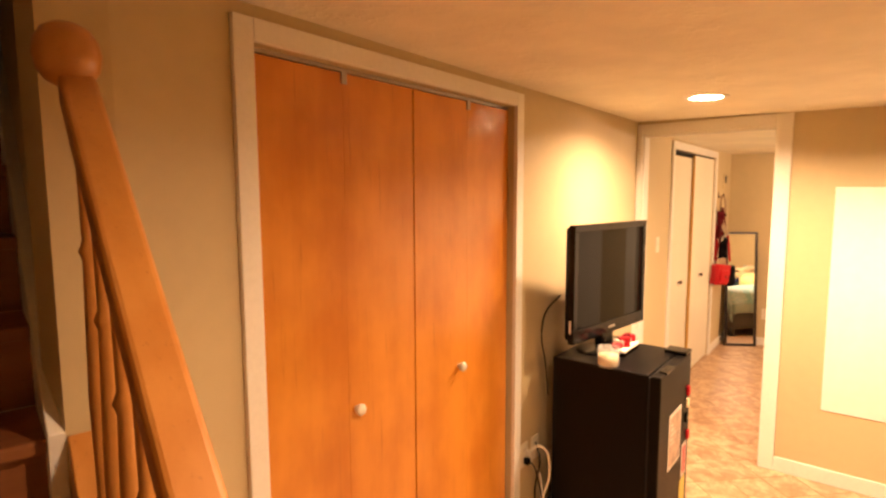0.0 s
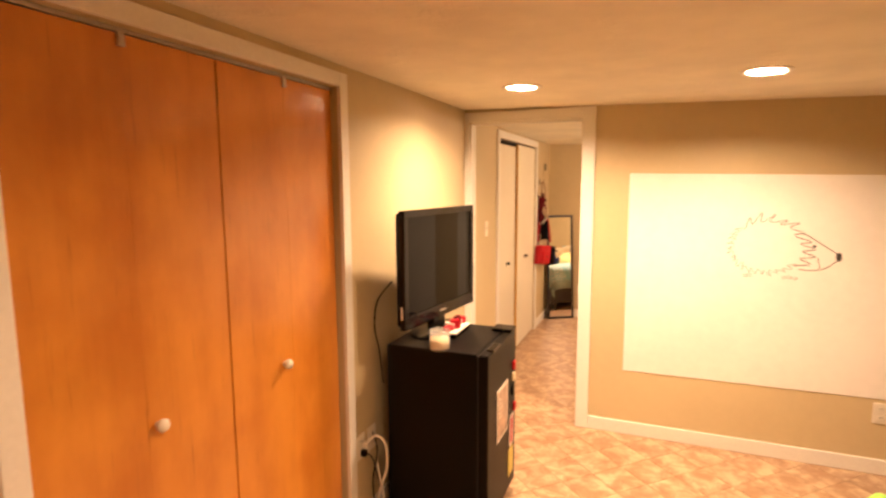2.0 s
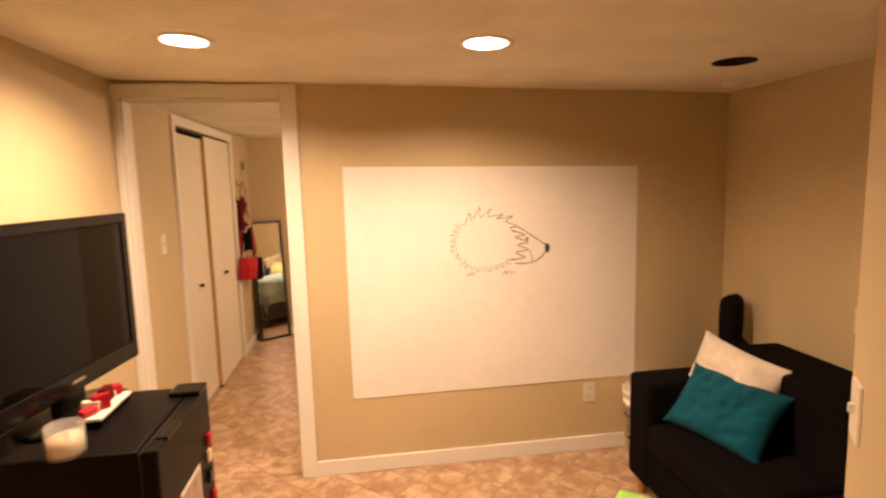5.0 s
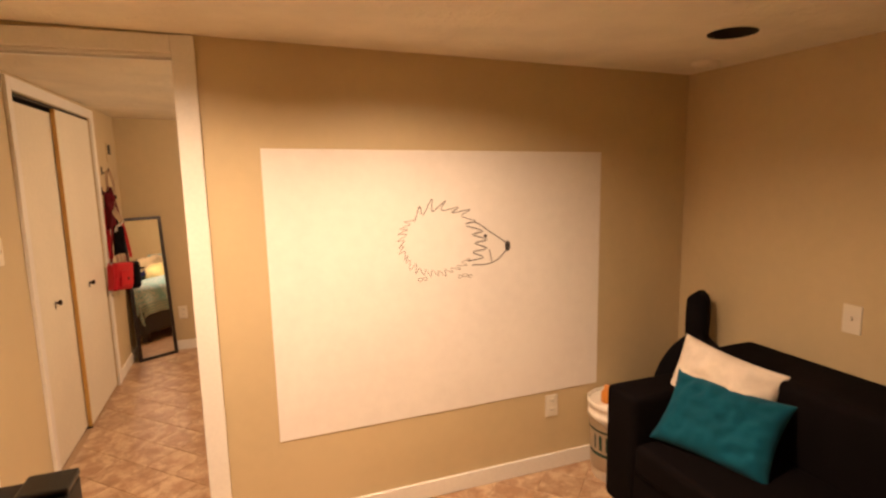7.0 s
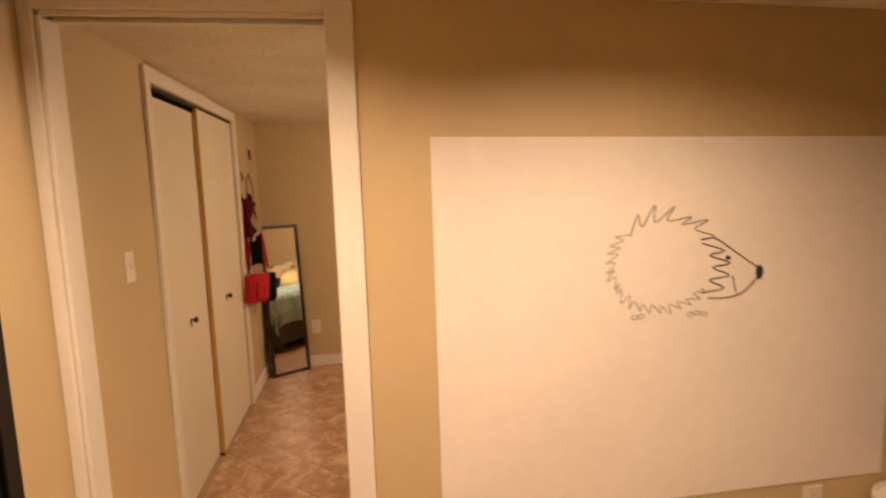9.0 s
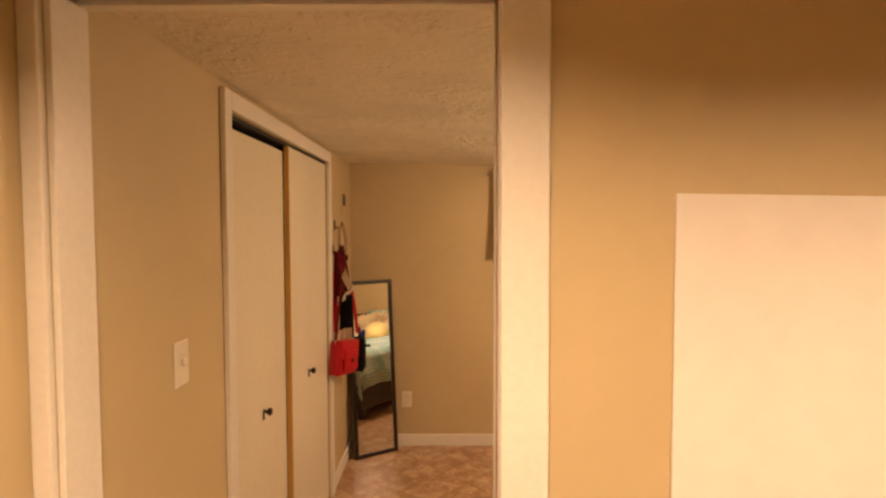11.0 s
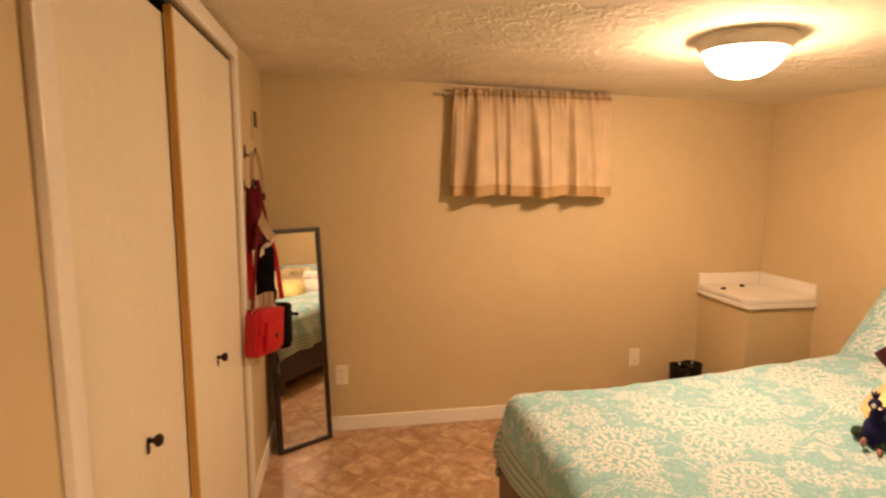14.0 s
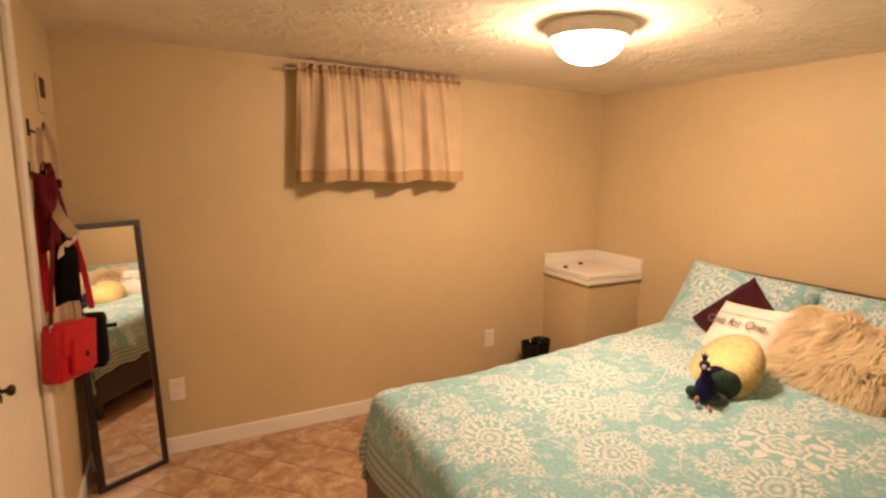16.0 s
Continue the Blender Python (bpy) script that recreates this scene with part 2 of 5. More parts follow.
M_RAIL = wood("honey_oak_rail", (0.58, 0.26, 0.065), (0.42, 0.16, 0.032), axis=0, rough=0.3, coat=0.4)
M_STAIR = wood("dark_stained_tread", (0.30, 0.11, 0.04), (0.18, 0.058, 0.02), axis=1, rough=0.4)
M_MAHOGANY = wood("red_mahogany_door", (0.42, 0.062, 0.010), (0.23, 0.026, 0.005), axis=2, scale=2.0, rough=0.36, coat=0.15, contrast=0.35)
M_GOLD_EDGE = wood("raw_pine_edge", (0.60, 0.36, 0.09), (0.46, 0.25, 0.06), axis=2)
M_BLACK = plain("black_enamel", (0.004, 0.003, 0.0025), 0.40, grain=300, bump=0.15, shine=0.13)
M_BLACK_GLOSS = plain("black_gloss_plastic", (0.006, 0.005, 0.004), 0.2, grain=200, bump=0.02, shine=0.22)
M_SCREEN = Nodes("dark_screen_glass").set(color=(0.004, 0.0035, 0.003), rough=0.035, **{"Specular IOR Level": 0.09}).mat
M_FRAME_DARK = wood("dark_brown_frame", (0.019, 0.010, 0.007), (0.010, 0.005, 0.004), axis=2, rough=0.35)
M_SOFA = fabric("black_sofa_cloth", (0.0048, 0.0034, 0.0036), sheen=0.0, shine=0.05)
M_TEAL = fabric("teal_cotton", (0.001, 0.066, 0.103), sheen=0.05)
M_CREAM = fabric("cream_cotton", (0.68, 0.60, 0.50))
M_GREEN = fabric("lime_green_felt", (0.26, 0.52, 0.075), 200)
M_CURTAIN = fabric("tan_curtain_linen", (0.62, 0.48, 0.31), 500, sheen=0.1)
sheer = M_CURTAIN.node_tree.nodes.new("ShaderNodeBsdfTranslucent")
sheer.inputs["Color"].default_value = (0.80, 0.69, 0.50, 1)
sheer_mix = M_CURTAIN.node_tree.nodes.new("ShaderNodeMixShader")
sheer_mix.inputs[0].default_value = 0.22
M_CURTAIN.node_tree.links.new(M_CURTAIN.node_tree.nodes["Principled BSDF"].outputs[0], sheer_mix.inputs[1])
M_CURTAIN.node_tree.links.new(sheer.outputs[0], sheer_mix.inputs[2])
M_CURTAIN.node_tree.links.new(sheer_mix.outputs[0], M_CURTAIN.node_tree.nodes["Material Output"].inputs[0])
# same linen darkened: doubled cloth passes less backlight, put into its colour
M_HEM_SHADED = fabric("tan_curtain_shaded", (0.41, 0.275, 0.135), 500, sheen=0.1)
M_MAROON = fabric("maroon_cotton", (0.042, 0.004, 0.010), sheen=0.03)
M_WHITE_PRINT = fabric("white_canvas", (0.74, 0.69, 0.63))
M_YELLOW = fabric("yellow_knit", (0.68, 0.58, 0.27), 75, bump=1.0, vary=0.30)
M_NAVY = fabric("navy_plush", (0.010, 0.010, 0.060), 150, bump=0.8, sheen=0.02)
M_PLUSH_GREEN = fabric("dark_green_plush", (0.040, 0.072, 0.052), 90, vary=0.6, bump=0.8, sheen=0.05)
M_PLUSH_FOOT = fabric("dusty_pink_plush", (0.26, 0.12, 0.09), 150)
M_FUR = fabric("cream_fur", (0.97, 0.88, 0.70), 90, sheen=0.5)
soft = M_FUR.node_tree.nodes.new("ShaderNodeBsdfTranslucent")
soft.inputs["Color"].default_value = (0.97, 0.90, 0.76, 1)
both = M_FUR.node_tree.nodes.new("ShaderNodeMixShader")
both.inputs[0].default_value = 0.65
M_FUR.node_tree.links.new(M_FUR.node_tree.nodes["Principled BSDF"].outputs[0], both.inputs[1])
M_FUR.node_tree.links.new(soft.outputs[0], both.inputs[2])
M_FUR.node_tree.links.new(both.outputs[0], M_FUR.node_tree.nodes["Material Output"].inputs[0])
M_RED = plain("red_leather", (0.44, 0.008, 0.018), 0.42, grain=150, bump=0.2, shine=0.32)
M_DARK_RED = plain("dark_red_leather", (0.10, 0.004, 0.008), 0.65, grain=150, bump=0.2, shine=0.15)
M_TAN_STRAP = fabric("beige_webbing", (0.48, 0.36, 0.24))
M_BLACK_CLOTH = fabric("black_nylon", (0.006, 0.005, 0.006), sheen=0.0, shine=0.08)
M_PLATE = plain("ivory_plastic", (0.74, 0.68, 0.56), 0.35, grain=20, vary=0.04, bump=0.02)
M_SLOT = plain("dark_slot", (0.02, 0.018, 0.015), 0.7)
M_METAL = plain("brushed_steel", (0.52, 0.50, 0.47), 0.32, 1.0, grain=120)
M_BRONZE = plain("dark_bronze", (0.035, 0.022, 0.015), 0.35, 0.8, grain=120)
M_WHITEBOARD = wall_paint("white_board_paint", (0.82, 0.78, 0.72))
M_MARKER = plain("black_marker", (0.04, 0.035, 0.03), 0.6)
M_MARKER_FAINT = plain("faint_marker", (0.22, 0.19, 0.16), 0.6)
M_BUCKET = plain("white_bucket_plastic", (0.74, 0.68, 0.58), 0.4, grain=30)
M_BUCKET_LABEL = plain("dark_green_print", (0.02, 0.07, 0.05), 0.5)
M_AMBER = plain("amber_plastic", (0.60, 0.22, 0.03), 0.3)
M_WAX = plain("cream_wax", (0.80, 0.66, 0.42), 0.5)
M_GLASS = glass("clear_glass")
M_JAR = Nodes("thin_jar_glass").set(color=(0.9, 0.88, 0.84), rough=0.06, Alpha=0.22).mat
M_MIRROR = Nodes("mirror_silver").set(color=(0.88, 0.88, 0.86), metal=1.0, rough=0.008).mat
M_CAN = glow("can_lamp_glow", WARM, CAN_GLOW)
M_CAN_FILL = glow("hall_fill_can_glow", WARM, HALL_FILL_GLOW)
M_BOWL = glow("bowl_lamp_glow", (1.0, 0.64, 0.42), BOWL_GLOW)
M_BLUE = plain("blue_plastic", (0.01, 0.16, 0.36), 0.35)
M_PAPER = plain("printed_paper", (0.70, 0.64, 0.56), 0.6, grain=25, vary=0.2)
M_PHOTO = plain("photo_print", (0.38, 0.26, 0.19), 0.35, grain=18, vary=0.7)
M_PINK = plain("pink_print", (0.60, 0.10, 0.12), 0.4, grain=40, vary=0.4)
M_YELLOW_PAPER = plain("yellow_paper", (0.62, 0.50, 0.14), 0.6)
M_CABLE_WHITE = plain("white_cable", (0.72, 0.66, 0.56), 0.45)
M_LABEL_LINE = plain("dark_grey_print", (0.09, 0.08, 0.09), 0.6)
DROP_FOOT, DROP_SIDE, BED_W = 0.235, 0.27, 1.50
M_BEDSPREAD = floral("aqua_floral_cotton", (0.225, 0.455, 0.485), (0.80, 0.74, 0.70), (DROP_FOOT, BED_W / 2 + DROP_SIDE))
M_SHAM = floral("aqua_floral_sham", (0.225, 0.455, 0.485), (0.80, 0.74, 0.70), (9.0, 9.0))

# ---------------------------------------------------------------- building helpers


def part(name, bm, material, parent=None, label="", smooth=False):
    """Links a bmesh as one mesh object, under a thing or a part."""
    me = bpy.data.meshes.new(name)
    bm.normal_update()
    bm.to_mesh(me)
    bm.free()
    me.materials.append(material)
    if smooth:
        for f in me.polygons:
            f.use_smooth = True
    ob = new(name, me)
    if parent is not None:
        ob.parent = parent
    if label:
        ob["label"] = label
    return ob


def thing(name, m, label, category, group=""):
    ob = new(name)
    ob.empty_display_size = 0.1
    ob.matrix_world = m
    return tagged(ob, label, category, group)


def box(x0, x1, y0, y1, z0, z1, bm=None, bevel=0.0, seg=2):
    own = bmesh.new()
    bmesh.ops.create_cube(own, size=1.0)
    for v in own.verts:
        v.co = Vector((x0 + (v.co.x + 0.5) * (x1 - x0), y0 + (v.co.y + 0.5) * (y1 - y0), z0 + (v.co.z + 0.5) * (z1 - z0)))
    if bevel:
        bmesh.ops.bevel(own, geom=own.edges[:], offset=bevel, segments=seg, profile=0.6, affect="EDGES")
    return merge(bm, own)


def merge(bm, own):
    if bm is None:
        return own
    me = bpy.data.meshes.new("tmp")
    own.to_mesh(me)
    own.free()
    bm.from_mesh(me)
    bpy.data.meshes.remove(me)
    return bm


def lathe(profile, n=32, bm=None, m=None):
    """A turned body: profile of (radius, height)."""
    own = bmesh.new()
    rings = []
    for r, z in profile:
        if r < 1e-5:
            rings.append([own.verts.new((0, 0, z))])
        else:
            rings.append([own.verts.new((r * math.cos(2 * math.pi * k / n), r * math.sin(2 * math.pi * k / n), z)) for k in range(n)])
    for a, b in zip(rings, rings[1:]):
        for k in range(n):
            q = [a[k % len(a)], a[(k + 1) % len(a)], b[(k + 1) % len(b)], b[k % len(b)]]
            q = list(dict.fromkeys(q))
            if len(q) > 2:
                own.faces.new(q)
    bmesh.ops.recalc_face_normals(own, faces=own.faces[:])
    if m is not None:
        own.transform(m)
    return merge(bm, own)


def tube(points, radius, n=8, bm=None, closed=False):
    """A round bar along points."""
    own = bmesh.new()
    pts = [Vector(p) for p in points]
    rings = []
    for i, p in enumerate(pts):
        a = pts[i - 1] if i or closed else p
        b = pts[(i + 1) % len(pts)] if i + 1 < len(pts) or closed else p
        d = (b - a).normalized()
        side = d.cross(Vector((0, 0, 1)))
        if side.length < 0.05:
            side = d.cross(Vector((0, 1, 0)))
        side.normalize()
        up = side.cross(d)
        rings.append([own.verts.new(p + radius * (math.cos(2 * math.pi * k / n) * side + math.sin(2 * math.pi * k / n) * up)) for k in range(n)])
    for a, b in zip(rings, rings[1:] + (rings[:1] if closed else [])):
        for k in range(n):
            own.faces.new((a[k], a[(k + 1) % n], b[(k + 1) % n], b[k]))
    if not closed:
        own.faces.new(rings[0][::-1])
        own.faces.new(rings[-1])
    return merge(bm, own)


def curve_points(keys, n=12):
    """A smooth line (Catmull-Rom) through a few points."""
    k = [Vector(p) for p in keys]
    k = [2 * k[0] - k[1]] + k + [2 * k[-1] - k[-2]]
    out = []
    for a, b, c, d in zip(k, k[1:], k[2:], k[3:]):
        for i in range(n):
            s = i / n
            out.append(0.5 * (2 * b + (c - a) * s + (2 * a - 5 * b + 4 * c - d) * s * s + (3 * b - a - 3 * c + d) * s ** 3))
    return out + [k[-2]]


def strip(points, width, thick, across, bm=None):
    """A flat strap along points, its width along the vector across."""
    own = bmesh.new()
    pts, across = [Vector(p) for p in points], Vector(across).normalized()
    rings = []
    for i, p in enumerate(pts):
        d = (pts[min(i + 1, len(pts) - 1)] - pts[max(i - 1, 0)]).normalized()
        n = d.cross(across)
        n = n.normalized() if n.length > 1e-4 else Vector((0, 0, 1))
        w, h = across * width / 2, n * thick / 2
        rings.append([own.verts.new(p + q) for q in (w + h, -w + h, -w - h, w - h)])
    for a, b in zip(rings, rings[1:]):
        for k in range(4):
            own.faces.new((a[k], a[(k + 1) % 4], b[(k + 1) % 4], b[k]))
    own.faces.new(rings[0][::-1])
    own.faces.new(rings[-1])
    bmesh.ops.recalc_face_normals(own, faces=own.faces[:])
    return merge(bm, own)


def cushion(w, h, d, n=22, seed=0, pinch=0.08, lumps=0.01):
    """A stuffed square cushion in the xz plane, thick along y, with pulled-in sides and pointed corners. UV in metres."""
    own = bmesh.new()
    uv = own.loops.layers.uv.new("UVMap")
    sheets = []
    for side in (1, -1):
        grid = []
        for i in range(n + 1):
            row = []
            for j in range(n + 1):
                a, b = 2 * i / n - 1, 2 * j / n - 1
                x = a * (1 - pinch * (1 - b * b)) * w / 2
                z = b * (1 - pinch * (1 - a * a)) * h / 2
                rise = max(0.0, (1 - a ** 4) * (1 - b ** 4)) ** 0.6
                lump = lumps * noise.noise(Vector((x * 9 + seed, z * 9, side * 3.0))) + 0.5 * lumps * noise.noise(Vector((x * 25, z * 25 + seed, side)))
                row.append(own.verts.new((x, side * (d / 2 * rise + lump * rise + 0.003), z)))
            grid.append(row)
        sheets.append(grid)
        for i in range(n):
            for j in range(n):
                q = [(i, j), (i + 1, j), (i + 1, j + 1), (i, j + 1)]
                f = own.faces.new([grid[a][b] for a, b in (q if side < 0 else q[::-1])])
                for loop, (a, b) in zip(f.loops, q if side < 0 else q[::-1]):
                    loop[uv].uv = (a / n * w + seed, b / n * h)
    a, b = sheets
    rim = [(i, 0) for i in range(n)] + [(n, j) for j in range(n)] + [(i, n) for i in range(n, 0, -1)] + [(0, j) for j in range(n, 0, -1)]
    for (i, j), (k, l) in zip(rim, rim[1:] + rim[:1]):
        own.faces.new((a[i][j], a[k][l], b[k][l], b[i][j]))
    bmesh.ops.recalc_face_normals(own, faces=own.faces[:])
    return own


def words(text, size, material, parent, m, name="lettering", thick=0.0006):
    """Lettering in the built-in font, laid as mesh at the pose m."""
    cu = bpy.data.curves.new("words", "FONT")
    cu.body, cu.size, cu.align_x, cu.align_y, cu.extrude = text, size, "CENTER", "CENTER", thick
    tmp = new("words", cu)
    me = bpy.data.meshes.new_from_object(tmp.evaluated_get(bpy.context.evaluated_depsgraph_get()))
    bpy.data.objects.remove(tmp)
    me.materials.clear()
    me.materials.append(material)
    ob = new(name, me)
    ob.parent = parent
    ob.matrix_local = m
    return ob


def structure(name, bm, material, label, category, smooth=False):
    return tagged(part(name, bm, material, None, "", smooth), label, category, "", "structure")


def casing(name, pieces, label, bevel=0.004):
    bm = bmesh.new()
    for p in pieces:
        box(*p, bm=bm, bevel=bevel)
    return structure(name, bm, M_TRIM, label, "trim")


# ---------------------------------------------------------------- walls, floors, ceilings
Z0, Z1 = -0.1, 2.30

bm = box(-0.12, 0, STAIR_Y, CL_S, Z0, Z1)
box(-0.12, 0, CL_S, CL_N, CL_T, Z1, bm)
box(-0.12, 0, CL_N, BC_S, Z0, Z1, bm)
box(-0.12, 0, BC_S, BC_N, BC_T, Z1, bm)
box(-0.12, 0, BC_N, NORTH_BED + 0.12, Z0, Z1, bm)
structure("wall_west", bm, M_WALL, "tan painted wall along den and bedroom", "wall")

# the partition is hollow beside and above the doorway, for the pocket door
bm = box(-0.0, DOOR_L, 0, WALL, Z0, Z1)
for y0, y1 in ((0, 0.014), (0.067, WALL)):
    box(DOOR_L, DOOR_R, y0, y1, DOOR_T, Z1, bm)
    box(DOOR_R, 1.62, y0, y1, Z0, Z1, bm)
box(1.62, EAST + 0.12, 0, WALL, Z0, Z1, bm)
structure("wall_partition", bm, M_WALL, "tan painted partition wall between den and bedroom", "wall")

WX0, WX1, WZ0, WZ1 = 1.13, 1.91, 1.49, 1.94
bm = box(0, WX0, NORTH_BED, NORTH_BED + 0.12, Z0, Z1)
box(WX1, EAST_BED, NORTH_BED, NORTH_BED + 0.12, Z0, Z1, bm)
box(WX0, WX1, NORTH_BED, NORTH_BED + 0.12, Z0, WZ0, bm)
box(WX0, WX1, NORTH_BED, NORTH_BED + 0.12, WZ1, Z1, bm)
structure("wall_north", bm, M_WALL, "tan painted bedroom wall with a small high window", "wall")
structure("wall_east_bedroom", box(EAST_BED, EAST + 0.12, WALL, NORTH_BED + 0.12, Z0, Z1), M_WALL, "tan painted wall behind the bed", "wall")
structure("wall_east_den", box(EAST, EAST + 0.12, -2.72, 0, Z0, Z1), M_WALL, "tan painted wall behind the sofa", "wall")
PX, PY = 2.13, -1.905
STUB = pose(PX, PY, 0, 0, 0, -36)      # an angled return: y along the wall, its face towards -x
RX, RY = PX - 0.34 * math.sin(radians(36)), PY - 0.34 * math.cos(radians(36))
structure("wall_stub", box(0, 0.12, -0.34, 0, Z0, Z1, bevel=0.004), M_WALL, "angled end of a tan painted wall beside the sofa alcove", "wall").matrix_world = STUB
structure("wall_return", box(RX + 0.002, RX + 0.12, -2.6, RY, Z0, Z1), M_WALL, "short tan painted wall beside the alcove", "wall")
structure("wall_alcove", box(RX + 0.002, EAST, -2.72, -2.6, Z0, Z1), M_WALL, "tan painted wall closing the alcove", "wall")
structure("wall_hall", box(PX, PX + 0.12, -4.6, -2.72, Z0, Z1), M_WALL, "tan painted hall wall", "wall")
structure("wall_south", box(-3.2, PX, -4.72, -4.6, Z0, 4.2), M_WALL, "tan painted wall beside the stairs", "wall")

# closets behind the shut doors: unseen shells, added to block light
for name, y0, y1 in (("den_closet_shell", CL_S - 0.1, CL_N + 0.1), ("bedroom_closet_shell", BC_S - 0.1, BC_N + 0.1)):
    bm = box(-0.80, -0.76, y0, y1, Z0, Z1)
    box(-0.76, -0.12, y0 - 0.04, y0, Z0, Z1, bm)
    box(-0.76, -0.12, y1, y1 + 0.04, Z0, Z1, bm)
    structure(name, bm, M_WALL, "plain unseen closet walls", "wall")


def den_top(x):
    """Height of the den's ceiling, which falls a little to the east."""
    return 2.092 - 0.021 * x


def bed_top(x):
    return 2.053 - 0.024 * x


def holed_sheet(x0, x1, y0, y1, top, holes, n=40):
    own = bmesh.new()
    loops = [[(x0, y0), (x1, y0), (x1, y1), (x0, y1)]]
    for cx, cy, r in holes:
        loops.append([(cx + r * math.cos(2 * math.pi * k / n), cy + r * math.sin(2 * math.pi * k / n)) for k in range(n)])
    edges = []
    for loop in loops:
        vs = [own.verts.new((x, y, top(x))) for x, y in loop]
        edges += [own.edges.new((a, b)) for a, b in zip(vs, vs[1:] + vs[:1])]
    bmesh.ops.triangle_fill(own, edges=edges, use_beauty=True, normal=(0, 0, -1))
    return own


# the third can is unseen, added to brighten hall, stairs and closet doors
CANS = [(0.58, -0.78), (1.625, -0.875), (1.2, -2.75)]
HOLE = (2.72, -0.71)
bm = holed_sheet(0.0, EAST, -4.6, 0.0, den_top, [(x, y, 0.075) for x, y in CANS] + [(*HOLE, 0.085)])
box(-0.12, EAST + 0.12, -4.72, 0.0, CEIL + 0.20, CEIL + 0.25, bm)
structure("ceiling_den", bm, M_CEIL, "textured plaster ceiling with recessed lamps", "ceiling")
bm = box(0.0, EAST_BED, WALL, NORTH_BED, 0.0, 0.2)
for v in bm.verts:
    v.co.z += bed_top(v.co.x)
structure("ceiling_bedroom", bm, M_CEIL_BED, "trowelled plaster ceiling", "ceiling")
# caps the unseen closet shells against light
structure("ceiling_closets", box(-0.80, -0.12, CL_S - 0.2, BC_N + 0.2, 2.12, 2.2), M_WALL, "plain unseen closet ceiling", "ceiling")

floor_den = structure("floor_den", box(-0.85, EAST + 0.12, -4.72, WALL / 2, -0.12, -0.003), M_GROUT, "mottled tan diagonal tile floor", "floor")
floor_bed = structure("floor_bedroom", box(-0.85, EAST + 0.12, WALL / 2, NORTH_BED + 0.12, -0.12, -0.003), M_GROUT, "mottled tan diagonal tile floor", "floor")

# trim
W = 0.018
casing("trim_den_closet", [
    (0, W, CL_S - 0.056, CL_S, 0, CL_T + 0.056), (0, W, CL_N, CL_N + 0.056, 0, CL_T + 0.056), (0, W, CL_S, CL_N, CL_T, CL_T + 0.056)], "white painted casing round the closet")
casing("trim_bedroom_closet", [
    (0, W, BC_S - 0.055, BC_S, 0, BC_T + 0.06), (0, W, BC_N, BC_N + 0.06, 0, BC_T + 0.06), (0, W, BC_S, BC_N, BC_T, BC_T + 0.06)], "white painted casing round the closet")
for name, y0, y1, top in (("trim_doorway_den", -0.016, 0, 2.070), ("trim_doorway_bedroom", WALL, WALL + 0.012, 2.030)):
    casing(name, [(0.001, DOOR_L, y0, y1, 0, top), (DOOR_R, DOOR_R + 0.08, y0, y1, 0, top), (DOOR_L, DOOR_R, y0, y1, DOOR_T, top)],
           "white painted door casing")
bm = bmesh.new()
for y0, y1 in ((0.0, 0.014), (0.067, WALL)):
    box(DOOR_R - 0.002, DOOR_R + 0.002, y0, y1, 0, DOOR_T - 0.012, bm, 0.001)
    box(DOOR_L + 0.012, DOOR_R - 0.002, y0, y1, DOOR_T - 0.012, DOOR_T, bm, 0.002)
box(DOOR_L, DOOR_L + 0.012, 0.0, WALL, 0, DOOR_T - 0.012, bm, 0.002)
structure("trim_door_jamb", bm, M_TRIM, "white painted split jamb of a pocket door", "trim")

BB = 0.085
BOARDS = [("den_north", DOOR_R + 0.08, EAST, -0.013, 0), ("den_west", 0, 0.013, CL_N + 0.056, -0.016), ("den_west_stairs", 0, 0.013, STAIR_Y, CL_S - 0.056),
          ("den_east", EAST - 0.013, EAST, -2.6, -0.013), ("hall", PX - 0.013, PX, -4.6, -2.72), ("return", RX - 0.011, RX + 0.002, -2.72, RY), ("bedroom_north", 0, EAST_BED, NORTH_BED - 0.013, NORTH_BED),
          ("bedroom_west", 0, 0.013, BC_N + 0.06, NORTH_BED - 0.013), ("bedroom_west_door", 0, 0.013, WALL + 0.016, BC_S - 0.055),
          ("bedroom_east", EAST_BED - 0.013, EAST_BED, WALL, NORTH_BED - 0.013), ("bedroom_south", DOOR_R + 0.08, EAST_BED, WALL, WALL + 0.013)]
for name, x0, x1, y0, y1 in BOARDS:
    structure("baseboard_" + name, box(x0, x1, y0, y1, 0, BB, bevel=0.004), M_TRIM, "white painted baseboard", "baseboard")

# stairs turn a little off the square of the room
S = Matrix.Translation((0, STAIR_Y, 0)) @ Matrix.Rotation(radians(180 - STAIR_TURN), 4, "Z")   # x up the stairs, y to the south
RISE, RUN, FOOT = 0.19, 0.215, -1.02


def nosing(u):
    return RISE + (u - FOOT) * RISE / RUN


stairs = thing("staircase", S, "dark-stained wooden staircase with white skirt board and honey oak balustrade", "stairs")
for k in range(12):
    u = FOOT + k * RUN
    part("tread", box(u - 0.025, u + RUN, 0.0, 0.95, RISE * (k + 1) - 0.03, RISE * (k + 1), bevel=0.006), M_STAIR, stairs)
    part("riser", box(u, u + 0.018, 0.0, 0.95, RISE * k, RISE * (k + 1) - 0.03), M_STAIR, stairs)


